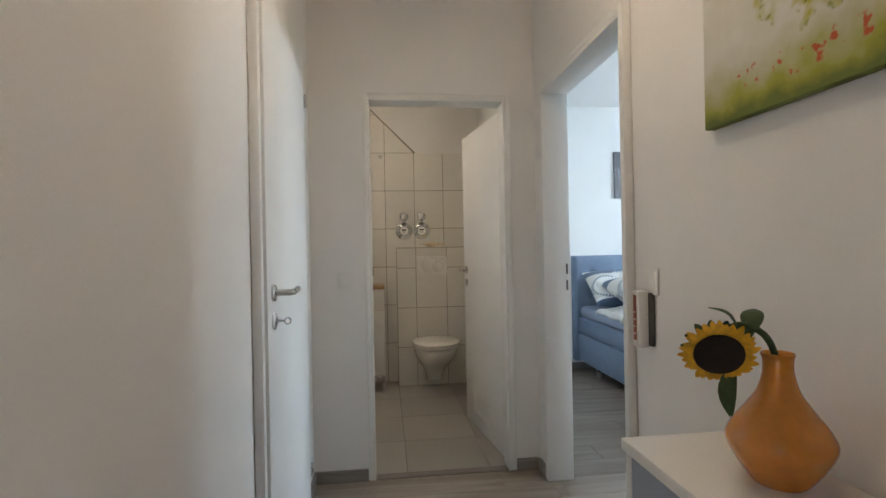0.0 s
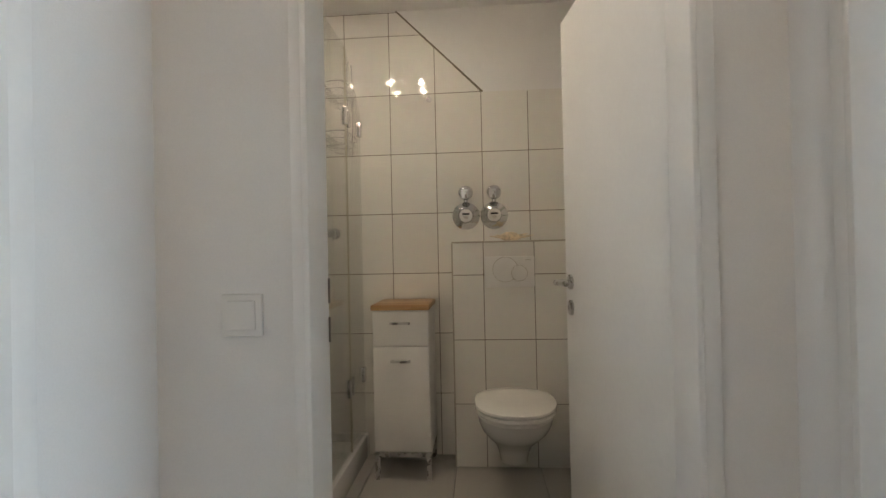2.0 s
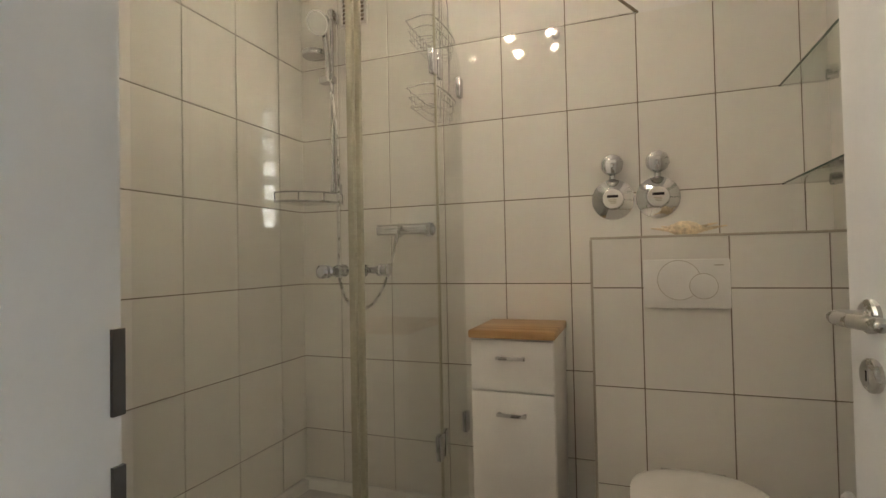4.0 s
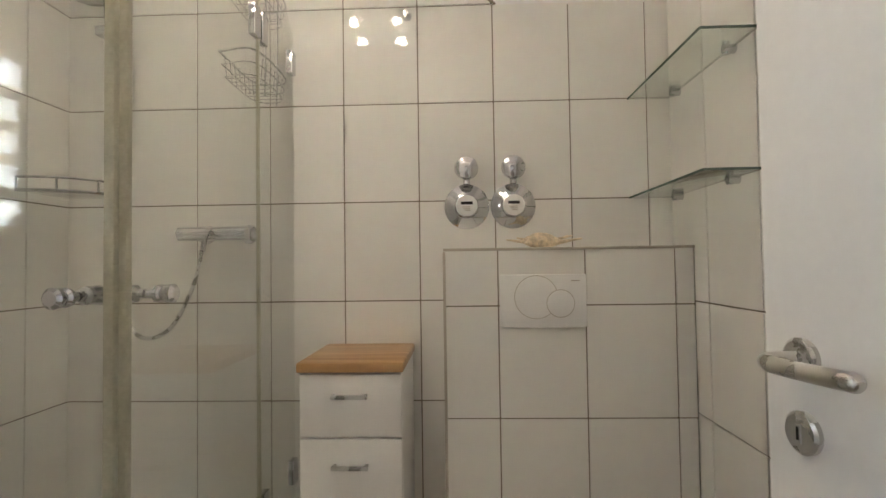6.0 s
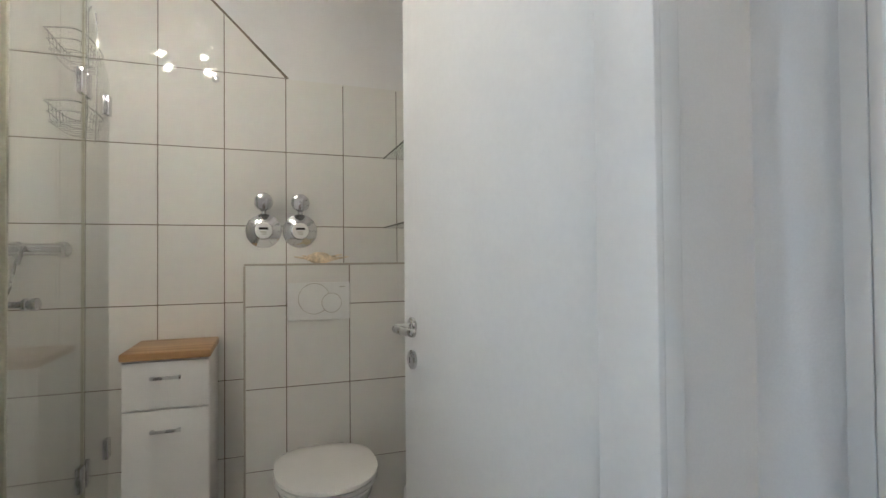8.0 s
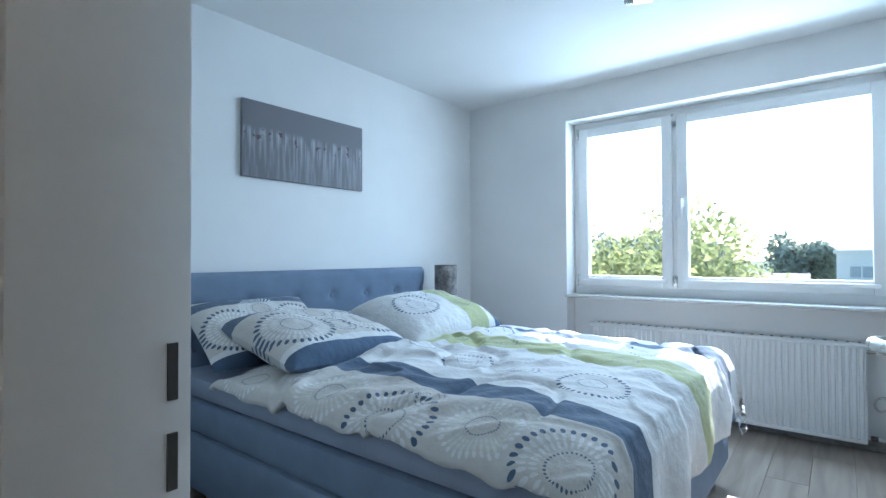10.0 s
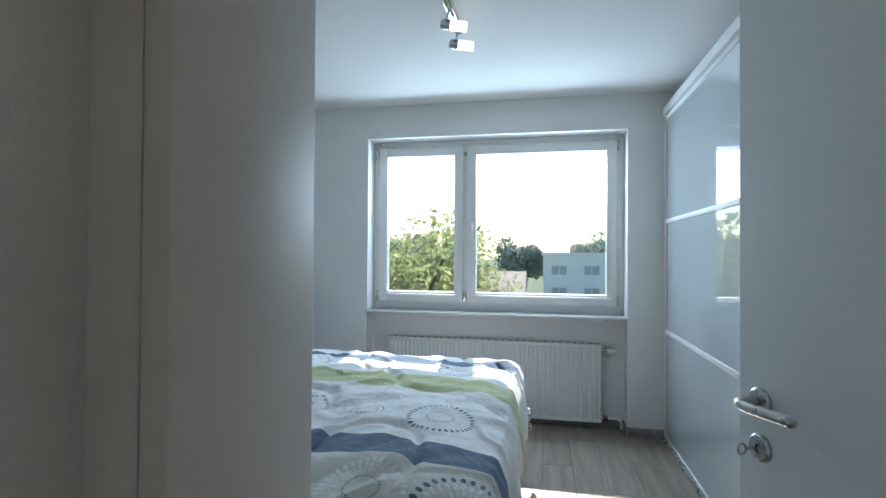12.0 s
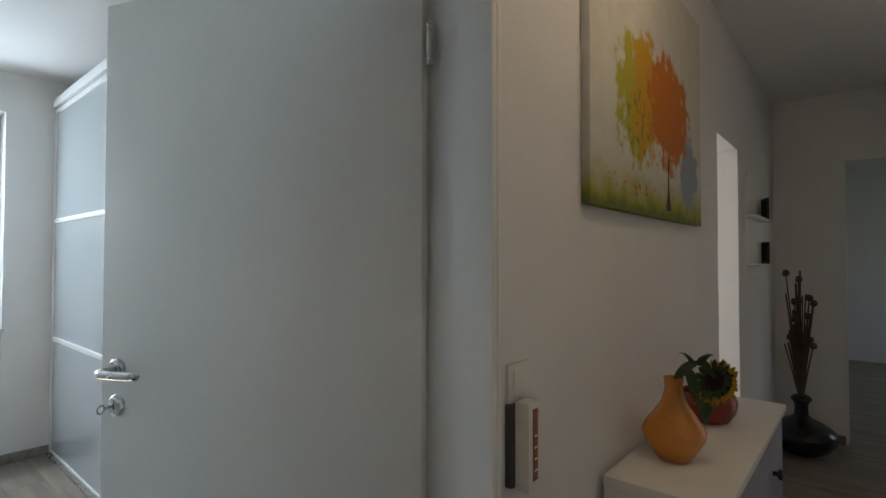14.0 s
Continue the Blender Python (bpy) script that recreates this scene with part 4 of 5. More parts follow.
fp = thing("flush_plate", "white plastic flush plate with two round buttons", "flush plate", at=(0.263, KY - 0.001, 1.044))
part("plate", blocks((-0.132, 0.132, -0.014, 0, -0.082, 0.082), bevel=0.005), PLASTIC, fp)
for x, z, r, dy in ((-0.022, 0.012, 0.066, 0.0), (0.052, -0.008, 0.042, 0.0022)):
    bm = bmesh.new()
    lathe(bm, [(r, 0), (r, 0.0012), (r - 0.003, 0.003)], (x, -0.0142 - dy, z), "y", 40)
    part("flush_button", bm, PLASTIC, fp)
    bm = bmesh.new()
    tube(bm, [(x + r * math.cos(a), -0.0150 - dy, z + r * math.sin(a)) for a in [i * math.pi / 24 for i in range(49)]], 0.0013, 6)
    part("button_joint", bm, TRIM, fp)
part("mark", blocks((0.085, 0.112, -0.0152, -0.0142, 0.060, 0.063)), TRIM, fp)

# wall-hung toilet
wc = thing("toilet", "white wall-hung toilet with a closed lid", "toilet", at=(0.262, KY - 0.002, 0))


def oval_ring(w, y0, y1, z, n=48, back=0.6):
    pts = []
    for i in range(n):
        a = 2 * math.pi * i / n
        c, s = math.cos(a), math.sin(a)
        x = w * math.copysign(abs(c) ** 0.9, c)
        ym = (y0 + y1) / 2
        y = ym + (y1 - y0) / 2 * math.copysign(abs(s) ** (back if s > 0 else 1.0), s)
        pts.append(Vector((x, y, z)))
    return pts


def loft(bm, rings):
    vs = [[bm.verts.new(p) for p in r] for r in rings]
    n = len(vs[0])
    for a, b in zip(vs, vs[1:]):
        for i in range(n):
            bm.faces.new((a[i], a[(i + 1) % n], b[(i + 1) % n], b[i]))
    bm.faces.new(vs[0][::-1])
    bm.faces.new(vs[-1])
    return bm


bm = loft(bmesh.new(), [oval_ring(0.062, -0.13, 0, 0.07), oval_ring(0.070, -0.15, 0, 0.078), oval_ring(0.078, -0.18, 0, 0.13), oval_ring(0.098, -0.25, 0, 0.19), oval_ring(0.136, -0.355, 0, 0.25), oval_ring(0.164, -0.435, 0, 0.30), oval_ring(0.178, -0.475, 0, 0.345), oval_ring(0.182, -0.49, 0, 0.378), oval_ring(0.174, -0.482, 0, 0.392)])
part("bowl", bm, CERAMIC, wc)
bm = loft(bmesh.new(), [oval_ring(0.188, -0.505, -0.05, 0.400), oval_ring(0.192, -0.51, -0.048, 0.406), oval_ring(0.190, -0.508, -0.05, 0.418)])
part("seat", bm, CERAMIC, wc)
bm = loft(bmesh.new(), [oval_ring(0.190, -0.508, -0.05, 0.4215), oval_ring(0.194, -0.512, -0.048, 0.427), oval_ring(0.192, -0.51, -0.05, 0.438), oval_ring(0.165, -0.48, -0.07, 0.446), oval_ring(0.08, -0.40, -0.13, 0.450)])
part("lid", bm, CERAMIC, wc)
for x in (-0.075, 0.075):
    bm = bmesh.new()
    rod(bm, (x - 0.02, -0.04, 0.42), (x + 0.02, -0.04, 0.42), 0.012)
    part("lid_hinge", bm, CHROME, wc)
bm = bmesh.new()
lathe(bm, [(0.04, 0.0), (0.045, 0.02), (0.045, 0.22), (0.015, 0.26), (0.012, 0.40), (0.018, 0.44), (0.008, 0.455)], seg=24)
tb = new("toilet_brush", mesh_of("toilet_brush", bm, PLASTIC))
tb.matrix_basis = pose(0.655, 3.98, 0)
tagged(tb, "white plastic toilet brush in its holder", "toilet brush")

# two chrome stop valves with meters
for x in (0.034, 0.193):
    v = thing("stop_valve", "chrome stop valve with a round meter rosette", "valve", "stop valves over the toilet", at=(x, BN - 0.011, 1.358))
    bm = bmesh.new()
    lathe(bm, [(0.078, 0.0), (0.077, 0.004), (0.060, 0.014), (0.042, 0.022), (0.040, 0.032), (0.036, 0.034)], (0, 0, 0), "y", 40)
    part("rosette", bm, CHROME, v)
    bm = bmesh.new()
    lathe(bm, [(0.036, 0.0341), (0.034, 0.0352)], (0, 0, 0), "y", 32)
    dial = part("dial", bm, PLASTIC, v, "white meter dial")
    part("display", blocks((-0.020, 0.020, -0.0364, -0.0353, 0.004, 0.014)), HOLESHADE_BLACK, dial)
    for k in range(3):
        part("print_bar", blocks((-0.016 + 0.004 * k, 0.012, -0.0361, -0.0353, -0.006 - 0.006 * k, -0.003 - 0.006 * k)), TRIM, dial)
    bm = bmesh.new()
    rod(bm, (0, -0.02, 0.075), (0, -0.02, 0.10), 0.012)
    part("neck", bm, CHROME, v)
    bm = bmesh.new()
    lathe(bm, [(0.016, 0.0), (0.018, 0.014), (0.038, 0.02), (0.041, 0.034), (0.036, 0.050), (0.020, 0.058)], (0, 0, 0.128), "y", 32)
    part("knob", bm, CHROME, v, "domed chrome knob")

# sea shell on the ledge
bm = bmesh.new()
for k in range(8):
    a = k * 0.55
    ln = 0.045 + 0.035 * random.random()
    p0 = Vector((-0.02 + 0.006 * k, 0, 0.018))
    p1 = p0 + Vector((math.cos(a * 1.7) * ln * 1.6, math.sin(a) * ln * 0.5, 0.010 + 0.02 * random.random()))
    rod(bm, p0, p1, 0.010, 0.002, 8)
b2 = bmesh.new()
bmesh.ops.create_icosphere(b2, subdivisions=3, radius=1)
for q in b2.verts:
    s = 1 + 0.22 * noise.noise(q.co * 2.5)
    q.co = Vector((q.co.x * 0.055 * s, q.co.y * 0.033 * s, 0.027 + q.co.z * 0.026 * s))
merge(bm, b2)
sh = new("sea_shell", mesh_of("sea_shell", bm, SHELL))
sh.matrix_basis = pose(0.275, 4.17, KZ)
tagged(sh, "spiny cream and ochre sea shell on the ledge", "shell")

# glass shelves on the east wall
for z in (1.715, 1.375):
    g = thing("glass_shelf", "clear glass shelf on two chrome holders", "shelf", "glass shelves over the toilet", at=(BE - 0.011, 4.255, z))
    part("pane", blocks((-0.140, -0.002, -0.52, 0.0, 0, 0.007), bevel=0.0015), GLASS_PANE, g)
    part("front_edge", blocks((-0.1425, -0.1402, -0.52, 0.0, 0.0003, 0.0067)), GLASS_EDGE, g, "dark green polished edge")
    part("end_edge", blocks((-0.1402, -0.002, -0.5224, -0.5201, 0.0003, 0.0067)), GLASS_EDGE, g)
    for y in (-0.08, -0.41):
        bm = bmesh.new()
        rod(bm, (0, y, -0.004), (-0.030, y, -0.004), 0.012)
        rod(bm, (-0.022, y, -0.018), (-0.022, y, 0.016), 0.009)
        part("holder", bm, CHROME, g)

# narrow cabinet
cab = thing("bathroom_cabinet", "narrow white cabinet with an oak top on steel feet", "cabinet", at=(-0.447, 3.925, 0))
CWD, CDP = 0.29, 0.325
part("body", blocks((0, CWD, 0.016, CDP, 0.125, 0.862), bevel=0.003), CABINET, cab)
part("top", blocks((-0.006, CWD + 0.006, -0.012, CDP, 0.864, 0.893), bevel=0.007), OAK, cab, "oiled oak top board")
dr = part("drawer", blocks((0.002, CWD - 0.002, 0, 0.0155, 0.684, 0.858), bevel=0.004), CABINET, cab)
dd = part("door", blocks((0.002, CWD - 0.002, 0, 0.0155, 0.150, 0.679), bevel=0.004), CABINET, cab)
for z, par in ((0.800, dr), (0.607, dd)):
    bm = bmesh.new()
    box(bm, 0.094, 0.196, -0.024, -0.017, z - 0.006, z + 0.006, 0.002)
    box(bm, 0.096, 0.106, -0.018, 0.0, z - 0.005, z + 0.005, 0.001)
    box(bm, 0.184, 0.194, -0.018, 0.0, z - 0.005, z + 0.005, 0.001)
    part("handle", bm, STEEL, par, "brushed steel bar handle")
part("base_strip", blocks((0.0, CWD, 0.004, 0.02, 0.118, 0.142), bevel=0.002), STEEL, cab)
for x in (0.012, CWD - 0.012):
    for y in (0.02, CDP - 0.02):
        part("foot", blocks((x - 0.011, x + 0.011, y - 0.011, y + 0.011, 0, 0.1245), bevel=0.002), STEEL, cab)

# shower: tray, glass doors, rail and fittings
SX, SY = -0.57, 3.365
st = thing("shower_tray", "white enamelled corner shower tray", "shower tray", at=(BW + 0.011, SY - 0.02, 0))
tw, tl = SX + 0.02 - BW - 0.011, BN - 0.011 - SY + 0.02
bm = blocks((0, tw, 0, 0.05, 0, 0.13), (0, tw, tl - 0.04, tl, 0, 0.13), (0, 0.04, 0.05, tl - 0.04, 0, 0.13), (tw - 0.05, tw, 0.05, tl - 0.04, 0, 0.13), bevel=0.008)
part("rim", bm, CERAMIC, st)
part("basin", blocks((0.035, tw - 0.045, 0.045, tl - 0.035, 0.02, 0.085), bevel=0.01), CERAMIC, st)
bm = bmesh.new()
lathe(bm, [(0.045, 0.084), (0.045, 0.089), (0.02, 0.091)], (tw / 2, tl / 2, 0), "z", 28)
part("drain", bm, CHROME, st)

en = thing("shower_enclosure", "clear glass corner shower enclosure with hinged doors", "shower enclosure", at=(SX, SY, 0.131))
ZT = 2.10
part("fixed_pane", prism(bmesh.new(), [(0.59, 0.0), (0.885, 0.0), (0.885, 1.84), (0.59, 2.10)], -0.003, 0.003, "x"), SHOWER_GLASS, en, "narrow fixed glass pane")
part("pane_edge", prism(bmesh.new(), [(0.587, 0.0), (0.5905, 0.0), (0.5905, 2.10), (0.587, 2.10)], -0.004, 0.004, "x"), SEAL, en)
d1 = part("side_door", blocks((-0.003, 0.003, 0.018, 0.580, 0.01, ZT)), SHOWER_GLASS, en, "hinged glass door")
part("door_edge", blocks((-0.004, 0.004, 0.580, 0.5835, 0.01, ZT)), SEAL, d1)
d2 = part("front_door", blocks((-0.56, -0.018, -0.003, 0.003, 0.01, ZT)), SHOWER_GLASS, en, "hinged glass door")
part("front_fixed_pane", blocks((-0.805, -0.568, -0.003, 0.003, 0.0, ZT)), SHOWER_GLASS, en)
part("seal", blocks((-0.010, 0.010, 0.003, 0.020, 0.0, ZT), bevel=0.003), SEAL, d1, "yellowed clear magnetic seal")
part("seal", blocks((-0.022, -0.003, -0.010, 0.010, 0.0, ZT), bevel=0.003), SEAL, d2, "yellowed clear magnetic seal")
for z in (0.335, 1.735):
    for a, b in ((0.54, 0.582), (0.595, 0.637)):
        part("hinge", blocks((-0.010, 0.012, a, b, z - 0.045, z + 0.045), bevel=0.003), CHROME, d1, "chrome glass hinge")
for z in (0.335, 1.735):
    part("wall_bracket", blocks((-0.010, 0.012, 0.845, 0.887, z - 0.04, z + 0.04), bevel=0.003), CHROME, en, "chrome wall bracket")
KNOB = [(0.009, 0), (0.009, 0.012), (0.016, 0.016), (0.017, 0.024), (0.012, 0.028), (0.016, 0.034), (0.018, 0.048), (0.012, 0.053)]
for par, at, ax, sgn in ((d1, (0, 0.075, 0.985), "x", 1), (d2, (-0.075, 0, 0.985), "y", 1)):
    for s in (1, -1):
        bm = bmesh.new()
        lathe(bm, [(r, (h + 0.003) * s) for r, h in KNOB], at, ax, 24)
        part("knob", bm, CHROME, par, "chrome double knob")

rail = thing("shower_rail", "chrome shower rail with hand shower and soap dish", "shower", at=(-1.175, BN - 0.011, 1.46))
bm = bmesh.new()
rod(bm, (0, -0.055, 0), (0, -0.055, 0.84), 0.010)
part("rail", bm, CHROME, rail)
for z in (0.02, 0.82):
    part("bracket", blocks((-0.014, 0.014, -0.068, 0, z - 0.025, z + 0.025), bevel=0.006), CHROME, rail)
part("slider", blocks((-0.055, 0.02, -0.085, -0.04, 0.50, 0.535), bevel=0.008), CHROME, rail)
bm = bmesh.new()
lathe(bm, [(0.055, -0.012), (0.058, 0.0), (0.056, 0.010)], (-0.075, -0.08, 0.64), "z", 30)
part("soap_dish", bm, CHROME, rail, "round chrome soap dish")
bm = bmesh.new()
tube(bm, curve_points([(0.0, -0.085, 0.50), (0.005, -0.10, 0.62), (0.0, -0.125, 0.75)], 8), 0.013, 12)
rod(bm, (0.0, -0.125, 0.76), (0.0, -0.165, 0.735), 0.034, 0.055, 28)
hs = part("hand_shower", bm, CHROME, rail)
bm = bmesh.new()
rod(bm, (0.0, -0.1655, 0.735), (0.0, -0.169, 0.733), 0.050, 0.048, 28)
part("spray_face", bm, PLASTIC, hs, "pale grey spray face")
bm = bmesh.new()
tube(bm, curve_points([(0.02, -0.10, 0.50), (0.05, -0.10, 0.2), (0.05, -0.10, -0.2), (0.06, -0.11, -0.40), (0.13, -0.12, -0.52), (0.23, -0.12, -0.50), (0.30, -0.10, -0.36), (0.325, -0.075, -0.20)], 10), 0.007, 8)
part("hose", bm, STEEL, rail, "metal shower hose")

mx_ = thing("shower_mixer", "chrome shower mixer tap", "tap", at=(-0.81, BN - 0.011, 1.275))
bm = bmesh.new()
rod(bm, (-0.11, -0.06, 0), (0.10, -0.06, 0), 0.024, 0.024, 24)
rod(bm, (-0.135, -0.06, 0), (-0.11, -0.06, 0), 0.024, 0.022, 24)
part("body", bm, CHROME, mx_)
for x in (-0.07, 0.08):
    bm = bmesh.new()
    lathe(bm, [(0.034, 0), (0.032, 0.008), (0.016, 0.018), (0.014, 0.06)], (x, 0, 0), "y", 24)
    part("rosette", bm, CHROME, mx_)
bm = bmesh.new()
tube(bm, curve_points([(-0.02, -0.065, 0.015), (-0.02, -0.10, 0.0), (-0.02, -0.125, -0.06)], 8), 0.009, 10)
part("lever", bm, CHROME, mx_)

cs = thing("corner_shelf", "chrome rimmed glass corner shelf in the shower", "shelf", at=(BW + 0.011, BN - 0.011, 1.41))
arc = [(0, 0)] + [(0.215 * math.cos(a), -0.215 * math.sin(a)) for a in [i * math.pi / 24 for i in range(13)]]
part("pane", prism(bmesh.new(), [(0.0, 0.0)] + [(p[0], p[1]) for p in arc[1:]], 0, 0.006, "z"), SHOWER_GLASS, cs)
for z in (0.003, 0.045):
    bm = bmesh.new()
    tube(bm, [(p[0], p[1], z) for p in arc[1:]], 0.006 if z < 0.01 else 0.004, 8)
    part("rim", bm, CHROME, cs)
for k in (1, 5, 9, 13):
    bm = bmesh.new()
    rod(bm, (arc[k][0], arc[k][1], 0), (arc[k][0], arc[k][1], 0.045), 0.004)
    part("post", bm, CHROME, cs)

wb = thing("shower_basket", "two-tier chrome wire basket hanging in the shower", "basket", at=(-0.64, 4.10, 1.73))
for z in (0.0, 0.26):
    for k, (zz, s) in enumerate(((0.07, 1.0), (0.035, 0.93), (0.0, 0.86))):
        a, b = 0.055 * s, 0.13 * s
        bm = bmesh.new()
        tube(bm, curve_points([(-a, -b, z + zz), (a, -b, z + zz), (a, b, z + zz), (-a, b, z + zz), (-a, -b, z + zz)], 6), 0.0032 if k == 0 else 0.002, 6)
        w = part("wire_rim", bm, CHROME, wb)
    for k in range(7):
        y = -0.10 + 0.2 * k / 6
        bm = bmesh.new()
        tube(bm, [(-0.052, y, z + 0.07), (-0.045, y, z), (0.045, y, z), (0.052, y, z + 0.07)], 0.0016, 6)
        part("wire", bm, CHROME, wb)
for y in (-0.05, 0.05):
    bm = bmesh.new()
    tube(bm, curve_points([(0.05, y, -0.04), (0.055, y, 0.2), (0.055, y, 0.42), (0.058, y * 0.5, 0.47)], 6), 0.003, 6)
    part("hanger", bm, CHROME, wb)

bm = bmesh.new()
lathe(bm, [(0.016, 0), (0.016, 0.004), (0.008, 0.008), (0.006, 0.03), (0.010, 0.034)], (0, 0, 0), "y", 20)
hk = new("towel_hook", mesh_of("towel_hook", bm, STEEL))
hk.matrix_basis = pose(-0.165, BN - 0.011, 2.03)
tagged(hk, "small round steel towel hook", "hook")

# air vent high on the tiles over the shower
VENT = surface("brown_vent_slats", (0.16, 0.115, 0.075), 0.8, vary=0.25, scale=40)
vn = thing("air_vent", "cream air vent with brown slats on the tiles", "vent", at=(-1.085, BN - 0.0105, 2.36))
part("frame", blocks((-0.072, -0.058, -0.014, 0, -0.125, 0.125), (0.058, 0.072, -0.014, 0, -0.125, 0.125), (-0.058, 0.058, -0.014, 0, -0.125, -0.111), (-0.058, 0.058, -0.014, 0, 0.111, 0.125), bevel=0.002), PLASTIC, vn)
for k in range(11):
    z = -0.100 + 0.02 * k
    part("slat", prism(bmesh.new(), [(-0.010, z - 0.008), (-0.008, z - 0.009), (-0.001, z + 0.007), (-0.003, z + 0.008)], -0.057, 0.057, "x"), VENT, vn)

# slit window of five small panes
sw = thing("window_2", "slit window of five small panes", "window")
tagged(sw, kind="structure")
for k in range(5):
    z = 1.345 + k * 0.107
    part("pane", blocks((BW - 0.08, BW - 0.076, 2.662, 2.738, z - 0.033, z + 0.033)), GLASS_PANE, sw).visible_shadow = False
    if k:
        part("bar", blocks((BW - 0.115, BW - 0.004, 2.66, 2.74, z - 0.072, z - 0.034)), FRAME, sw)

# bathroom ceiling lamp with four bulbs
bl_ = thing("bathroom_spotlight", "chrome ceiling lamp with four glass bulbs", "lamp", at=(-0.42, 3.30, CEI))
BULB = glow("warm_bulb", (1.0, 0.85, 0.65), 36)
bm = bmesh.new()
lathe(bm, [(0.075, 0.0), (0.075, -0.018), (0.02, -0.028)], seg=32)
part("base", bm, CHROME, bl_)
for k in range(4):
    a = math.pi / 4 + k * math.pi / 2
    c, s = math.cos(a), math.sin(a)
    bm = bmesh.new()
    tube(bm, curve_points([(0.03 * c, 0.03 * s, -0.02), (0.09 * c, 0.09 * s, -0.04), (0.13 * c, 0.13 * s, -0.07)], 6), 0.005, 8)
    ar = part("arm", bm, CHROME, bl_)
    bm = bmesh.new()
    rod(bm, (0.13 * c, 0.13 * s, -0.065), (0.15 * c, 0.15 * s, -0.10), 0.016)
    part("socket", bm, CHROME, ar)
    bm = bmesh.new()
    b2 = bmesh.new()
    bmesh.ops.create_uvsphere(b2, u_segments=14, v_segments=10, radius=0.022)
    bmesh.ops.translate(b2, vec=(0.162 * c, 0.162 * s, -0.122), verts=b2.verts)
    merge(bm, b2)
    part("bulb", bm, BULB, ar, "lit warm bulb")
    # cup added to keep bulb light off the ceiling and upper wall
    bm = bmesh.new()
    lathe(bm, [(0.017, -0.088), (0.030, -0.100), (0.038, -0.120), (0.037, -0.1205), (0.029, -0.102), (0.016, -0.090)], (0.160 * c, 0.160 * s, 0), "z", 24)
    part("cup", bm, CHROME, ar, "chrome cup added to shade the ceiling")


HALL_BULB = glow("hall_bulb", (1.0, 0.80, 0.57), 26)
# hall ceiling lamp with two bulbs, whose glints show in the glaze of the vase
hl = thing("hall_spotlight", "chrome hall ceiling lamp with two lit bulbs", "lamp", at=(0.08, 0.85, CEI))
part("bar", blocks((-0.02, 0.02, -0.20, 0.20, -0.03, 0.0), bevel=0.006), CHROME, hl)
for y in (-0.15, 0.15):
    bm = bmesh.new()
    rod(bm, (0, y, -0.03), (0, y, -0.08), 0.016)
    so_ = part("socket", bm, CHROME, hl)
    bm = bmesh.new()
    bmesh.ops.create_uvsphere(bm, u_segments=16, v_segments=12, radius=0.035)
    bmesh.ops.translate(bm, vec=(0, y, -0.112), verts=bm.verts)
    part("bulb", bm, HALL_BULB, so_, "lit warm bulb")
    # unseen cup, added to hold the bulb's light down from the ceiling
    bm = bmesh.new()
    lathe(bm, [(0.017, -0.075), (0.038, -0.088), (0.050, -0.110), (0.049, -0.1105), (0.037, -0.090), (0.016, -0.077)], (0, y, 0), "z", 24)
    part("cup", bm, CHROME, so_, "chrome cup added to shade the ceiling")


def light_switch(at, rz):
    s = thing("light_switch", "white square light switch", "light switch", "light switches", at=at, rz=rz)
    part("cover", blocks((-0.041, 0.041, -0.008, 0, -0.041, 0.041), bevel=0.003), PLASTIC, s)
    part("rocker", blocks((-0.028, 0.028, -0.012, -0.0075, -0.028, 0.028), bevel=0.002), PLASTIC, s)
    return s


light_switch((-0.343, HN - 0.0005, 1.040), 0)
light_switch((HE - 0.0005, 1.170, 1.080), -90)

# wall telephone of the entry system
ph = thing("intercom", "white wall intercom with a brown label strip", "intercom", at=(HE - 0.0005, 1.186, 0.878), rz=-90)
# dark plate stands in for the shaded gap between body and wall
part("gap_shade", blocks((-0.030, 0.030, -0.016, 0, 0.004, 0.166), bevel=0.003), surface("wall_gap_shade", (0.07, 0.065, 0.06), 0.4), ph, "dark plate standing in for the shaded gap behind")
bd_ = part("body", blocks((-0.021, 0.021, -0.050, -0.0165, 0.0, 0.172), bevel=0.004), PLASTIC, ph)
part("label_strip", blocks((-0.008, 0.010, -0.0515, -0.0498, 0.022, 0.160), bevel=0.0005), surface("brown_strip", (0.30, 0.085, 0.04), 0.4), bd_, "red-brown front strip")
for k in range(4):
    part("print_bar", blocks((-0.004, 0.006, -0.0522, -0.0516, 0.040 + 0.022 * k, 0.044 + 0.022 * k)), PLASTIC, bd_)

# ---- hall ----
ORANGE = surface("orange_glaze", (0.64, 0.235, 0.022), 0.08, vary=0.12, scale=9, bump=0.05, grain=60, coat=0.6)
REDG = surface("red_glaze", (0.26, 0.030, 0.018), 0.16, vary=0.15, scale=9, bump=0.05, grain=60, coat=0.4)
sb = thing("sideboard", "white sideboard with grey-blue drawer fronts", "sideboard", at=(0.382, -0.30, 0))
SBW, SBL, SBH = HE - 0.015 - 0.382, 1.07, 0.768
part("top", blocks((-0.012, SBW, -0.006, SBL + 0.006, SBH - 0.026, SBH), bevel=0.003), CABINET, sb)
part("body", blocks((0.016, SBW, 0, SBL, 0.06, SBH - 0.027), bevel=0.002), CABINET, sb)
part("plinth", blocks((0.04, SBW, 0.02, SBL - 0.02, 0, 0.0595)), CABINET, sb)
BLUEGREY = surface("grey_blue_front", (0.30, 0.33, 0.40), 0.5, vary=0.05)
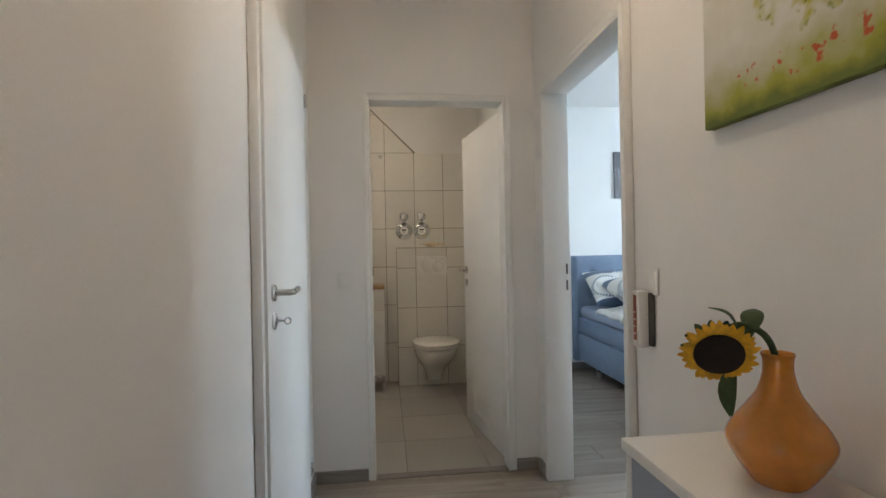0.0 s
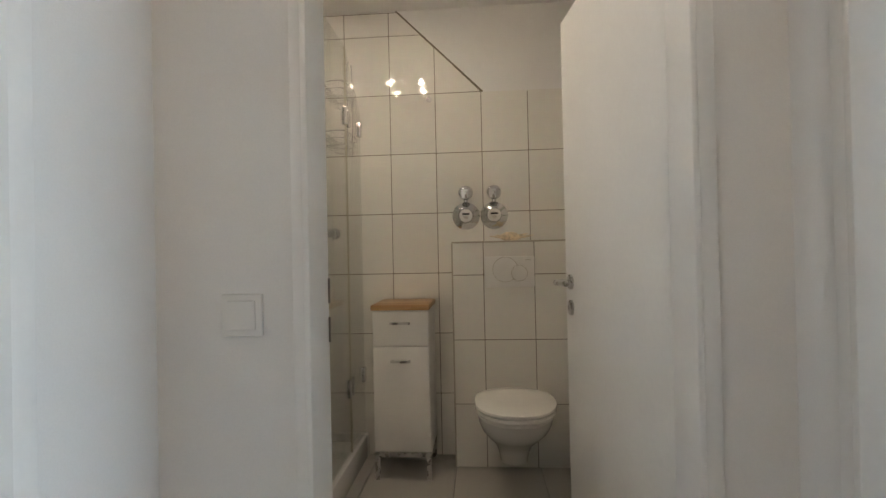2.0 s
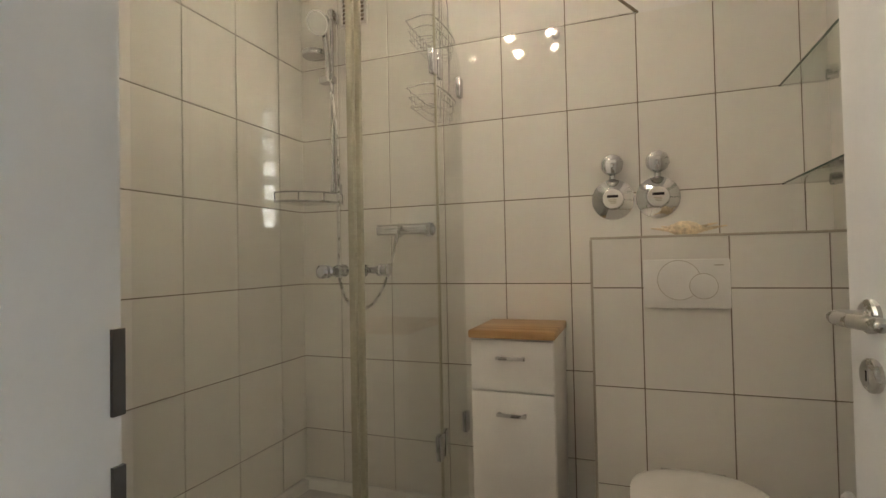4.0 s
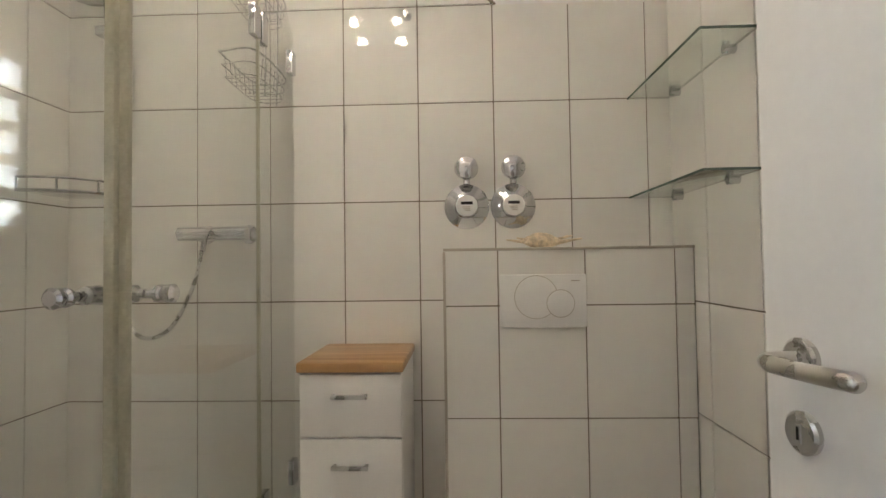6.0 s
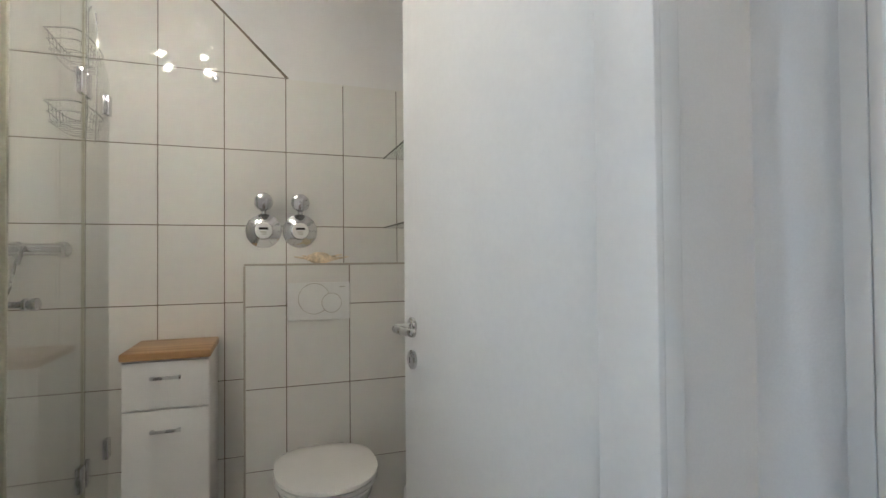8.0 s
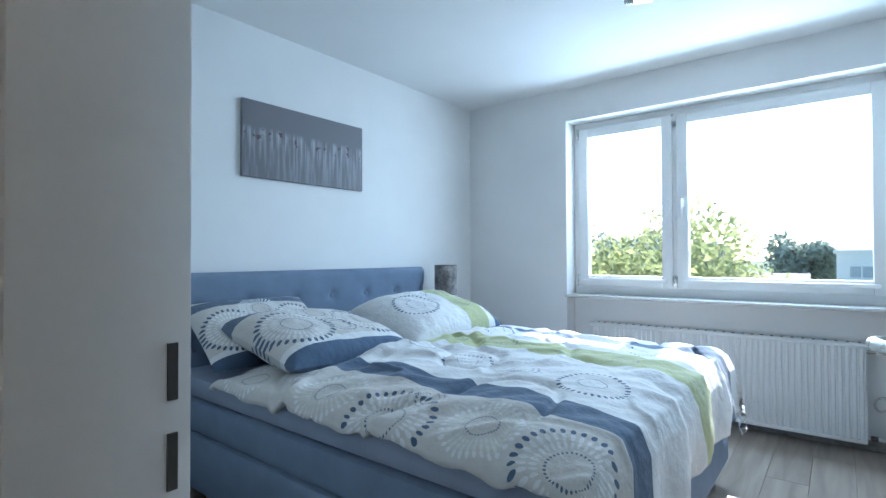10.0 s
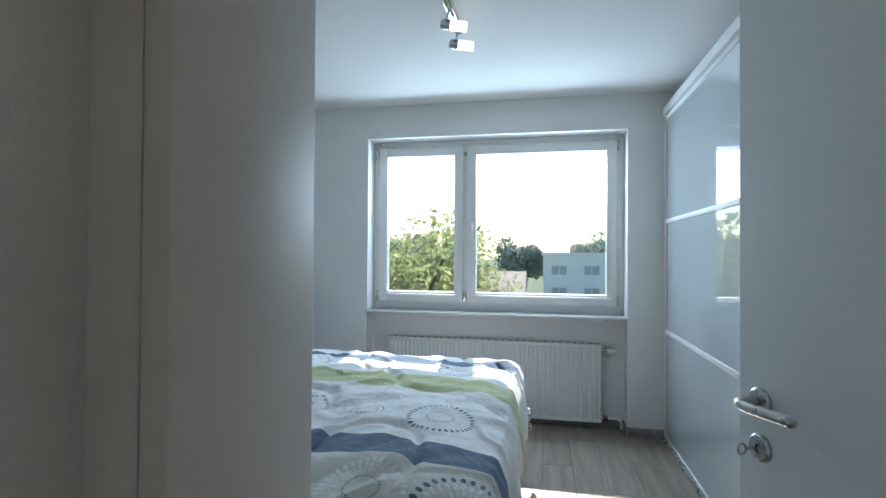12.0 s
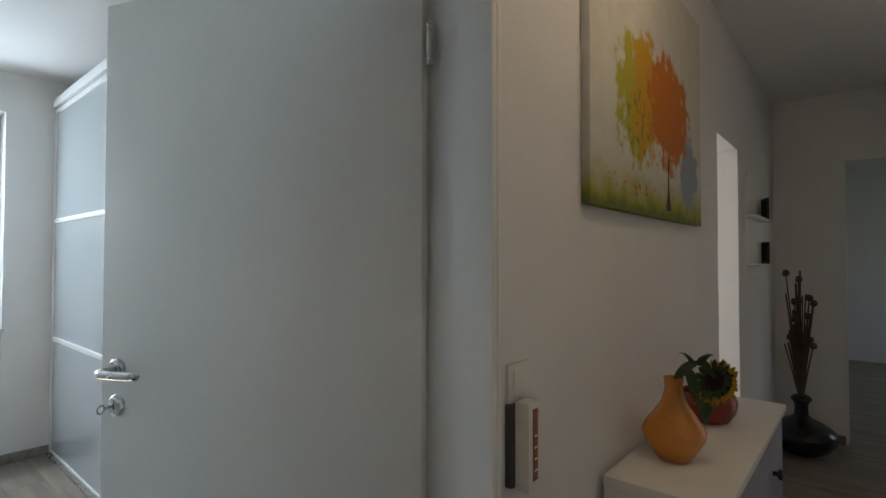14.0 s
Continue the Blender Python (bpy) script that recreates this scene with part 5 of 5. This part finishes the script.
for r in range(2):
    for c in range(2):
        z0 = 0.08 + r * 0.34
        y0 = 0.012 + c * (SBL - 0.024) / 2
        f = part("drawer_front", blocks((0.0, 0.0155, y0 + 0.004, y0 + (SBL - 0.024) / 2 - 0.004, z0, z0 + 0.325), bevel=0.003), BLUEGREY, sb)
        bm = bmesh.new()
        lathe(bm, [(0.008, 0), (0.008, 0.012), (0.018, 0.018), (0.018, 0.028), (0.010, 0.033)], (0, y0 + (SBL - 0.024) / 4, z0 + 0.17), "x", 18)
        part("knob", bm, BLACK, f, "dark round knob")

bm = bmesh.new()
shape = curve_points([(0.050, 0, 0.0), (0.060, 0, 0.010), (0.086, 0, 0.045), (0.101, 0, 0.080), (0.092, 0, 0.106), (0.066, 0, 0.140), (0.041, 0, 0.175), (0.030, 0, 0.210), (0.029, 0, 0.235), (0.032, 0, 0.248), (0.028, 0, 0.249), (0.024, 0, 0.235), (0.020, 0, 0.20)], 6)
lathe(bm, [(p[0], p[2]) for p in shape], seg=72)
vs = new("vase", mesh_of("vase", bm, ORANGE))
vs.matrix_basis = pose(0.548, 0.536, SBH) @ Matrix.Diagonal((0.84, 0.84, 0.91, 1))
tagged(vs, "glossy orange ceramic vase on the sideboard", "vase")
bm = bmesh.new()
lathe(bm, [(0.060, 0), (0.075, 0.006), (0.098, 0.04), (0.102, 0.07), (0.094, 0.098), (0.086, 0.106), (0.080, 0.10), (0.086, 0.07), (0.06, 0.02)], seg=44)
rb = new("bowl", mesh_of("bowl", bm, REDG))
rb.matrix_basis = pose(0.560, 0.10, SBH) @ Matrix.Scale(0.95, 4)
tagged(rb, "dark red glazed round pot on the sideboard", "bowl")

LEAF = surface("sunflower_leaf", (0.045, 0.085, 0.03), 0.6, vary=0.25, scale=30, bump=0.3)
PETAL = surface("yellow_petal", (0.75, 0.40, 0.015), 0.6, vary=0.2, scale=40, bump=0.2)
SEED = surface("dark_seed_disc", (0.018, 0.011, 0.008), 0.9, vary=0.4, scale=80, bump=1.0, grain=300)
sf = thing("sunflower", "drooping sunflower in the orange vase", "flower", at=(0.548, 0.536, SBH + 0.152))
bm = bmesh.new()
head = Vector((-0.112, 0.0, 0.078))
tube(bm, curve_points([(0, 0, 0), (-0.005, 0, 0.07), (-0.030, 0.0, 0.112), (-0.068, 0.010, 0.125), (-0.100, 0.014, 0.105), tuple(head)], 8), 0.006, 10)
part("stem", bm, LEAF, sf, "green bent stem")
fwd = Vector((-0.40, -0.80, -0.40)).normalized()
turn = fwd.to_track_quat("Z", "Y").to_matrix().to_4x4()
bm = bmesh.new()
lathe(bm, [(0.02, -0.022), (0.05, -0.010), (0.052, 0.004), (0.030, 0.010), (0.01, 0.007)], seg=28)
dsk = part("seed_disc", bm, SEED, sf, "dark brown seed disc")
dsk.matrix_basis = Matrix.Translation(head) @ turn @ Matrix.Scale(0.78, 4)


def blade(bm, base, tip, wide, bend, m=6):
    base, tip = Vector(base), Vector(tip)
    d = tip - base
    s = d.cross(Vector((0, 0, 1)))
    s = s.normalized() if s.length > 1e-4 else Vector((1, 0, 0))
    nrm = s.cross(d).normalized()
    prev = None
    for i in range(m + 1):
        t = i / m
        w = wide * math.sin(math.pi * min(0.97, 0.12 + 0.85 * t)) ** 0.8 + 0.0006
        c = base + d * t + nrm * bend * math.sin(math.pi * t)
        row = [bm.verts.new(c - s * w), bm.verts.new(c + nrm * w * 0.25), bm.verts.new(c + s * w)]
        if prev:
            bm.faces.new((prev[0], prev[1], row[1], row[0]))
            bm.faces.new((prev[1], prev[2], row[2], row[1]))
        prev = row


for k in range(30):
    a = 2 * math.pi * k / 30 + 0.08 * random.random()
    ln = 0.026 + 0.012 * random.random()
    bm = bmesh.new()
    blade(bm, (0.047 * math.cos(a), 0.047 * math.sin(a), 0.0), ((0.047 + ln) * math.cos(a + 0.1), (0.047 + ln) * math.sin(a + 0.1), 0.004 - 0.018 * random.random()), 0.0085, 0.002)
    pt = part("petal", bm, PETAL, dsk, "")
for k in range(14):
    a = 2 * math.pi * k / 14
    bm = bmesh.new()
    blade(bm, (0.035 * math.cos(a), 0.035 * math.sin(a), -0.016), (0.075 * math.cos(a), 0.075 * math.sin(a), -0.022 - 0.01 * random.random()), 0.010, -0.004)
    part("sepal", bm, LEAF, dsk)
for b0, t0, w in (((-0.05, 0, 0.118), (-0.02, 0.03, 0.150), 0.018), ((-0.07, 0.008, 0.12), (-0.11, 0.03, 0.155), 0.020), ((-0.06, 0.012, 0.122), (-0.03, 0.05, 0.085), 0.022), ((-0.085, 0.006, 0.05), (-0.085, 0.008, -0.035), 0.018), ((-0.04, 0.02, 0.115), (-0.065, 0.035, 0.02), 0.020)):
    bm = bmesh.new()
    blade(bm, b0, t0, w, 0.01)
    part("leaf", bm, LEAF, sf, "drooping green leaf")


def tree_picture_mat():
    m, n, l, b = mat("painted_autumn_tree")
    co, sep = n.new("ShaderNodeTexCoord"), n.new("ShaderNodeSeparateXYZ")
    l.new(co.outputs["Object"], sep.inputs[0])
    nz_ = n.new("ShaderNodeTexNoise")
    nz_.inputs["Scale"].default_value, nz_.inputs["Detail"].default_value = 15, 6
    l.new(co.outputs["Object"], nz_.inputs["Vector"])
    dots = n.new("ShaderNodeTexNoise")
    dots.inputs["Scale"].default_value, dots.inputs["Detail"].default_value = 34, 2
    l.new(co.outputs["Object"], dots.inputs["Vector"])

    def op(o, a, c=None, d=None):
        k = n.new("ShaderNodeMath")
        k.operation = o
        for s, v in ((0, a), (1, c), (2, d)):
            if v is None:
                continue
            if isinstance(v, (int, float)):
                k.inputs[s].default_value = v
            else:
                l.new(v, k.inputs[s])
        return k.outputs[0]
    y, z = sep.outputs[1], sep.outputs[2]
    col = None

    def over(base, mask, c):
        mx = n.new("ShaderNodeMix")
        mx.data_type = "RGBA"
        l.new(mask, mx.inputs[0])
        if isinstance(base, tuple):
            mx.inputs[6].default_value = (*base, 1)
        else:
            l.new(base, mx.inputs[6])
        mx.inputs[7].default_value = (*c, 1)
        return mx.outputs[2]

    def soft(v, lo, hi):
        k = n.new("ShaderNodeMapRange")
        k.inputs[1].default_value, k.inputs[2].default_value = lo, hi
        l.new(v, k.inputs[0])
        return k.outputs[0]

    def ell(cy, cz, ry, rz, ragged=0.9):
        a = op("DIVIDE", op("SUBTRACT", y, cy), ry)
        c = op("DIVIDE", op("SUBTRACT", z, cz), rz)
        d = op("SQRT", op("ADD", op("MULTIPLY", a, a), op("MULTIPLY", c, c)))
        return soft(op("ADD", d, op("MULTIPLY", op("SUBTRACT", nz_.outputs[0], 0.5), ragged * 2)), 1.08, 0.85)
    # canvas coordinates: y from the middle (north positive), z from the lower edge
    grass = soft(op("ADD", z, op("MULTIPLY", nz_.outputs[0], -0.16)), 0.06, -0.04)
    col = over((0.62, 0.60, 0.52), soft(nz_.outputs[0], 0.42, 0.75), (0.68, 0.66, 0.60))
    col = over(col, grass, (0.36, 0.36, 0.05))
    col = over(col, soft(op("ADD", z, op("MULTIPLY", nz_.outputs[0], -0.08)), 0.0, -0.03), (0.16, 0.20, 0.04))
    fl = op("MULTIPLY", soft(dots.outputs[0], 0.58, 0.64), ell(0.28, 0.075, 0.26, 0.03, 0.4))
    col = over(col, fl, (0.52, 0.10, 0.03))
    col = over(col, ell(-0.36, 0.20, 0.13, 0.14), (0.30, 0.36, 0.44))
    col = over(col, ell(0.22, 0.34, 0.15, 0.19), (0.42, 0.40, 0.04))
    col = over(col, ell(0.12, 0.37, 0.15, 0.19), (0.58, 0.32, 0.02))
    col = over(col, ell(-0.12, 0.37, 0.23, 0.19), (0.55, 0.17, 0.02))
    col = over(col, op("MULTIPLY", soft(dots.outputs[0], 0.54, 0.62), ell(0.20, 0.26, 0.16, 0.12)), (0.22, 0.25, 0.03))
    tr = op("LESS_THAN", op("ABSOLUTE", op("SUBTRACT", y, -0.10)), op("ADD", 0.008, op("MULTIPLY", soft(z, 0.10, 0.04), 0.02)))
    tz = op("MULTIPLY", op("GREATER_THAN", z, 0.03), op("LESS_THAN", z, 0.21))
    col = over(col, op("MULTIPLY", tr, tz), (0.05, 0.035, 0.03))
    l.new(col, b.inputs["Base Color"])
    b.inputs["Roughness"].default_value = 0.75
    return m


tp = thing("tree_painting", "white canvas painted with an autumn tree", "painting", at=(HE - 0.026, 0.321, 1.467))
part("canvas", blocks((0, 0.025, -0.547, 0.547, 0, 0.84), bevel=0.002), tree_picture_mat(), tp)

REEDS = 34
BLACKG = surface("black_glazed_ceramic", (0.012, 0.012, 0.013), 0.2, vary=0.2)
REED = surface("dry_reed", (0.075, 0.05, 0.035), 0.9, vary=0.4, scale=20)
fv = thing("floor_vase", "wide black floor vase with dried reeds", "vase", at=(0.480, -2.22, 0))
bm = bmesh.new()
lathe(bm, [(0.09, 0), (0.12, 0.012), (0.165, 0.045), (0.200, 0.10), (0.206, 0.135), (0.198, 0.158), (0.165, 0.19), (0.10, 0.225), (0.060, 0.245), (0.042, 0.265), (0.040, 0.32), (0.045, 0.345), (0.062, 0.365), (0.058, 0.385), (0.04, 0.395), (0.03, 0.38)], seg=40)
part("vase_body", bm, BLACKG, fv)
for k in range(REEDS):
    a = 2 * math.pi * random.random()
    hgt = 0.68 + 0.54 * random.random()
    lean = 0.02 + 0.075 * random.random()
    bm = bmesh.new()
    tip = Vector((lean * math.cos(a), lean * math.sin(a), 0.05 + hgt))
    tube(bm, curve_points([(0.01 * math.cos(a), 0.01 * math.sin(a), 0.37), tuple(tip * 0.6 + Vector((0, 0, 0.14))), tuple(tip)], 4), 0.004 + 0.003 * random.random(), 6)
    if k % 3 == 0:
        b2 = bmesh.new()
        bmesh.ops.create_icosphere(b2, subdivisions=2, radius=0.024)
        for q in b2.verts:
            q.co *= 1 + 0.3 * noise.noise(q.co * 60)
        bmesh.ops.translate(b2, vec=tip, verts=b2.verts)
        merge(bm, b2)
    part("reed", bm, REED, fv)

# white shelf board with a rounded top on the hall wall, two small black frames on its ledges
ws = thing("wall_shelf", "white wall shelf board with a rounded top", "shelf", at=(HE - 0.001, -1.60, 1.23))
outline = [(-0.30, 0.0), (0.30, 0.0), (0.30, 0.48)] + [(0.15 + 0.15 * math.cos(a), 0.48 + 0.15 * math.sin(a)) for a in [i * math.pi / 16 for i in range(1, 9)]] + [(-0.15 - 0.15 * math.sin(a), 0.48 + 0.15 * math.cos(a)) for a in [i * math.pi / 16 for i in range(0, 9)]]
part("backboard", prism(bmesh.new(), outline, -0.016, 0.0, "x"), CABINET, ws)
for z in (0.075, 0.36):
    part("ledge", blocks((-0.075, -0.0165, -0.27, 0.27, z - 0.008, z), bevel=0.002), CABINET, ws)
    pf = thing("picture_frame", "small black picture frame standing on a white ledge", "picture frame", "small frames in the hall", at=(HE - 0.048, -1.79, 1.231 + z), rz=-62)
    part("frame_border", blocks((-0.05, -0.038, -0.006, 0.006, 0, 0.14), (0.038, 0.05, -0.006, 0.006, 0, 0.14), (-0.038, 0.038, -0.006, 0.006, 0, 0.012), (-0.038, 0.038, -0.006, 0.006, 0.128, 0.14), bevel=0.001), BLACK, pf)
    part("print", blocks((-0.0378, 0.0378, -0.002, 0.004, 0.0122, 0.1278)), HOLESHADE_BLACK, pf)

# ---- outside: ground, trees, houses ----
GRASS = surface("lawn", (0.05, 0.085, 0.025), 0.9, vary=0.4, scale=0.6, bump=0.4, grain=8)
bm = bmesh.new()
bmesh.ops.create_grid(bm, x_segments=60, y_segments=60, size=600)
for v in bm.verts:
    v.co.z = 1.2 * noise.noise(v.co * 0.01)
    v.co += Vector((300, 0, -7.2))
g = setting("ground", bm, GRASS, "green lawn below the window")
# leaf colours lifted to imitate glare; the third has pale bluish haze mixed in
FOLIAGE = [surface("tree_foliage_%s" % k, c, 0.7, vary=0.5, scale=3, bump=0.0) for k, c in (("light", (0.40, 0.42, 0.20)), ("mid", (0.26, 0.31, 0.13)), ("dark", (0.27, 0.33, 0.29)))]
for fm in FOLIAGE:
    fn, fl_ = fm.node_tree.nodes, fm.node_tree.links
    tl, am, outp = fn.new("ShaderNodeBsdfTranslucent"), fn.new("ShaderNodeMixShader"), fn["Material Output"]
    fl_.new(fn["Principled BSDF"].inputs["Base Color"].links[0].from_socket, tl.inputs["Color"])
    am.inputs[0].default_value = 0.5
    fl_.new(fn["Principled BSDF"].outputs[0], am.inputs[1])
    fl_.new(tl.outputs[0], am.inputs[2])
    fl_.new(am.outputs[0], outp.inputs[0])
BARK = surface("bark", (0.11, 0.085, 0.06), 0.9, vary=0.4, scale=5, bump=1.0, grain=20)


def tree(at, high, wide, seed, material, leaves=5200, size=0.26):
    rnd = random.Random(seed)
    t = thing("tree", "broad leafy green tree", "tree", "trees behind the house", at=at)
    bm = bmesh.new()
    rod(bm, (0, 0, 0), (0, 0, high * 0.55), 0.032 * high, 0.016 * high, 12)
    limbs = []
    for k in range(9):
        a = rnd.random() * 6.283
        z0 = high * (0.28 + 0.3 * rnd.random())
        e = Vector((math.cos(a) * wide * 0.36, math.sin(a) * wide * 0.36, z0 + high * (0.15 + 0.25 * rnd.random())))
        rod(bm, (0, 0, z0), e, 0.010 * high, 0.004 * high, 8)
        limbs.append(e)
    part("trunk", bm, BARK, t)
    blobs = [(e, wide * (0.17 + 0.10 * rnd.random())) for e in limbs]
    for k in range(16):
        a, r = rnd.random() * 6.283, wide * 0.34 * math.sqrt(rnd.random())
        blobs.append((Vector((math.cos(a) * r, math.sin(a) * r, high * (0.48 + 0.40 * rnd.random() * (1 - r / wide)))), wide * (0.13 + 0.10 * rnd.random())))
    verts, faces = [], []
    for k in range(leaves):
        c, r = blobs[int(rnd.random() * len(blobs))]
        d = Vector((rnd.gauss(0, 1), rnd.gauss(0, 1), rnd.gauss(0, 1))).normalized()
        p = c + d * r * (0.62 + 0.45 * rnd.random())
        u = Vector((rnd.gauss(0, 1), rnd.gauss(0, 1), rnd.gauss(0, 1))).normalized()
        w = u.cross(d)
        w = w.normalized() if w.length > 1e-3 else Vector((1, 0, 0))
        s = size * (0.5 + 0.8 * rnd.random())
        i = len(verts)
        verts += [p - u * s, p + w * s * 0.42, p + u * s, p - w * s * 0.42]
        faces.append((i, i + 1, i + 2, i + 3))
    me = bpy.data.meshes.new("crown")
    me.from_pydata(verts, [], faces)
    me.materials.append(material)
    ob = new("crown", me)
    ob.parent = t
    tagged(ob, "dense green foliage")
    return t


tree((17.5, 12.2, -7.2), 10.6, 8.0, 3, FOLIAGE[0], 13000, 0.15)
tree((18.5, 7.1, -7.2), 9.9, 7.4, 4, FOLIAGE[0], 13000, 0.15)
tree((22.0, 16.5, -7.2), 10.3, 8.0, 8, FOLIAGE[1], 8000, 0.18)
tree((23.0, 5.6, -7.2), 8.0, 5.4, 5, FOLIAGE[0], 8000, 0.16)
tree((62.0, 16.0, -7.2), 10.5, 9.0, 6, FOLIAGE[2], 6000, 0.4)
tree((80.0, 5.0, -7.2), 11.2, 8.0, 7, FOLIAGE[2], 6000, 0.45)
tree((86.0, -7.0, -7.2), 12.3, 10.0, 9, FOLIAGE[2], 6000, 0.45)
tree((88.0, 30.0, -7.2), 12.0, 14.0, 10, FOLIAGE[2], 6000, 0.45)

RENDER_W = surface("white_render", (0.82, 0.82, 0.81), 0.9, vary=0.05, scale=0.5, bump=0.1, grain=4)
ROOF = surface("red_brown_roof", (0.50, 0.38, 0.32), 0.8, vary=0.2, scale=1.5)
DARKGLASS = surface("dark_window_glass", (0.42, 0.46, 0.50), 0.08, vary=0.1, bump=0.0)


def house(name, label, at, w, d, h, rows, cols, flat=True):
    """A building whose window front faces west."""
    o = thing(name, label, "building", "", at)
    part("wall", blocks((0, d, 0, w, 0, h)), RENDER_W, o, smooth=False)
    if flat:
        part("roof", blocks((-0.25, d + 0.25, -0.25, w + 0.25, h, h + 0.35)), RENDER_W, o)
        part("chimney", blocks((1, 1.7, w * 0.75, w * 0.75 + 0.6, h + 0.35, h + 1.3)), ROOF, o)
    else:
        part("roof", prism(bmesh.new(), [(-0.5, h), (d + 0.5, h), (d / 2, h + 2.2)], -0.5, w + 0.5, "y"), ROOF, o, smooth=False)
    for r in range(rows):
        for c in range(cols):
            y, z = w * (c + 0.5) / cols, h - 1.9 - 2.8 * r
            f = part("window", blocks((-0.06, -0.005, y - 1.0, y + 1.0, z - 0.65, z + 0.65)), FRAME, o)
            for k in (-1, 1):
                part("window_pane", blocks((-0.09, -0.061, y + k * 0.48 - 0.42, y + k * 0.48 + 0.42, z - 0.55, z + 0.55)), DARKGLASS, f)
    return o


house("apartment_block", "white flat-roofed apartment block", (66, -14.0, -7.2), 16, 11, 8.6, 3, 4)
house("house", "low house with a red-brown roof", (58, 4.5, -7.2), 9, 8, 4.4, 1, 3, False)

# ---- skirting and floor boards ----
def skirting(name, *bs):
    return setting(name, blocks(*bs, bevel=0.002), SKIRT, "grey wood-look skirting board")


SK = 0.062
skirting("baseboard_1", (HW, OX0 - 0.024, HN - 0.014, HN - 0.001, 0, SK), (OX1 + 0.032, HE - 0.014, HN - 0.014, HN - 0.001, 0, SK))
skirting("baseboard_2", (HE - 0.014, HE - 0.001, DY1 + 0.052, HN - 0.015, 0, SK), (HE - 0.014, HE - 0.001, KY1, DY0 - 0.065, 0, SK), (HE - 0.014, HE - 0.001, HS, KY0, 0, SK))
skirting("baseboard_3", (HW + 0.001, HW + 0.014, HS, 1.203, 0, SK), (HW + 0.001, HW + 0.014, 2.057, HN - 0.015, 0, SK), (0.25, HE - 0.015, HS + 0.001, HS + 0.014, 0, SK))
skirting("baseboard_4", (RE - 0.014, RE - 0.001, 1.035, WY0 - 0.001, 0, SK), (RE - 0.014, RE - 0.001, WY1 + 0.001, RN, 0, SK), (NX - 0.014, NX - 0.001, WY0 + 0.001, WY1 - 0.001, 0, SK), (RE, NX - 0.015, WY0 + 0.001, WY0 + 0.014, 0, SK))
skirting("baseboard_5", (RW, RE - 0.015, RN - 0.014, RN - 0.001, 0, SK), (RW + 0.001, RW + 0.014, DY1 + 0.03, RN - 0.015, 0, SK))
skirting("door_threshold", (OX0 + 0.019, OX1 - 0.019, HN - 0.01, HN + 0.05, 0.0, 0.006))


def lay(name, label, x0, x1, y0, y1, w, length, material, joint=0.0008, stagger=0.37, thick=0.012):
    """A floor of separate boards or tiles."""
    base = setting(name, blocks((x0, x1, y0, y1, -0.0125, -0.011)), FLOORGROUT if material is FLOORTILE else SUBFLOOR, label)
    shapes, r, y = {}, 0, y0
    while y < y1 - 0.01:
        yb = min(y + w, y1)
        x = x0 - (stagger * r * length) % length
        while x < x1 - 0.005:
            a, b = max(x, x0), min(x + length, x1)
            if b - a > 0.01:
                key = (round(b - a, 3), round(yb - y, 3))
                if key not in shapes:
                    bm = bmesh.new()
                    box(bm, -(b - a) / 2 + joint, (b - a) / 2 - joint, -(yb - y) / 2 + joint, (yb - y) / 2 - joint, -0.011, 0.0, 0.001, 1)
                    shapes[key] = mesh_of("plank" if material is PLANK else "tile", bm, material)
                o = new("plank" if material is PLANK else "tile", shapes[key])
                o.location = ((a + b) / 2, (y + yb) / 2, 0)
                o.parent = base
            x += length
        y, r = yb, r + 1
    return base


lay("floor_bathroom", "large matt grey floor tiles", BW, BE, HN + 0.05, BN, 0.45, 0.45, FLOORTILE, 0.002, 0.0)
lay("floor_hall", "grey-brown wood-look laminate boards", HW, HE, HS, HN + 0.05, 0.19, 1.28, PLANK)
lay("floor_bedroom", "grey-brown wood-look laminate boards", HE, NX, RS, RN, 0.19, 1.28, PLANK)
lay("floor_kitchen", "grey-brown wood-look laminate boards", HE, 3.6, HS, RS - 0.12, 0.19, 1.28, PLANK)
lay("floor_living", "grey-brown wood-look laminate boards", -2.58, 2.7, -6.6, HS, 0.19, 1.28, PLANK)
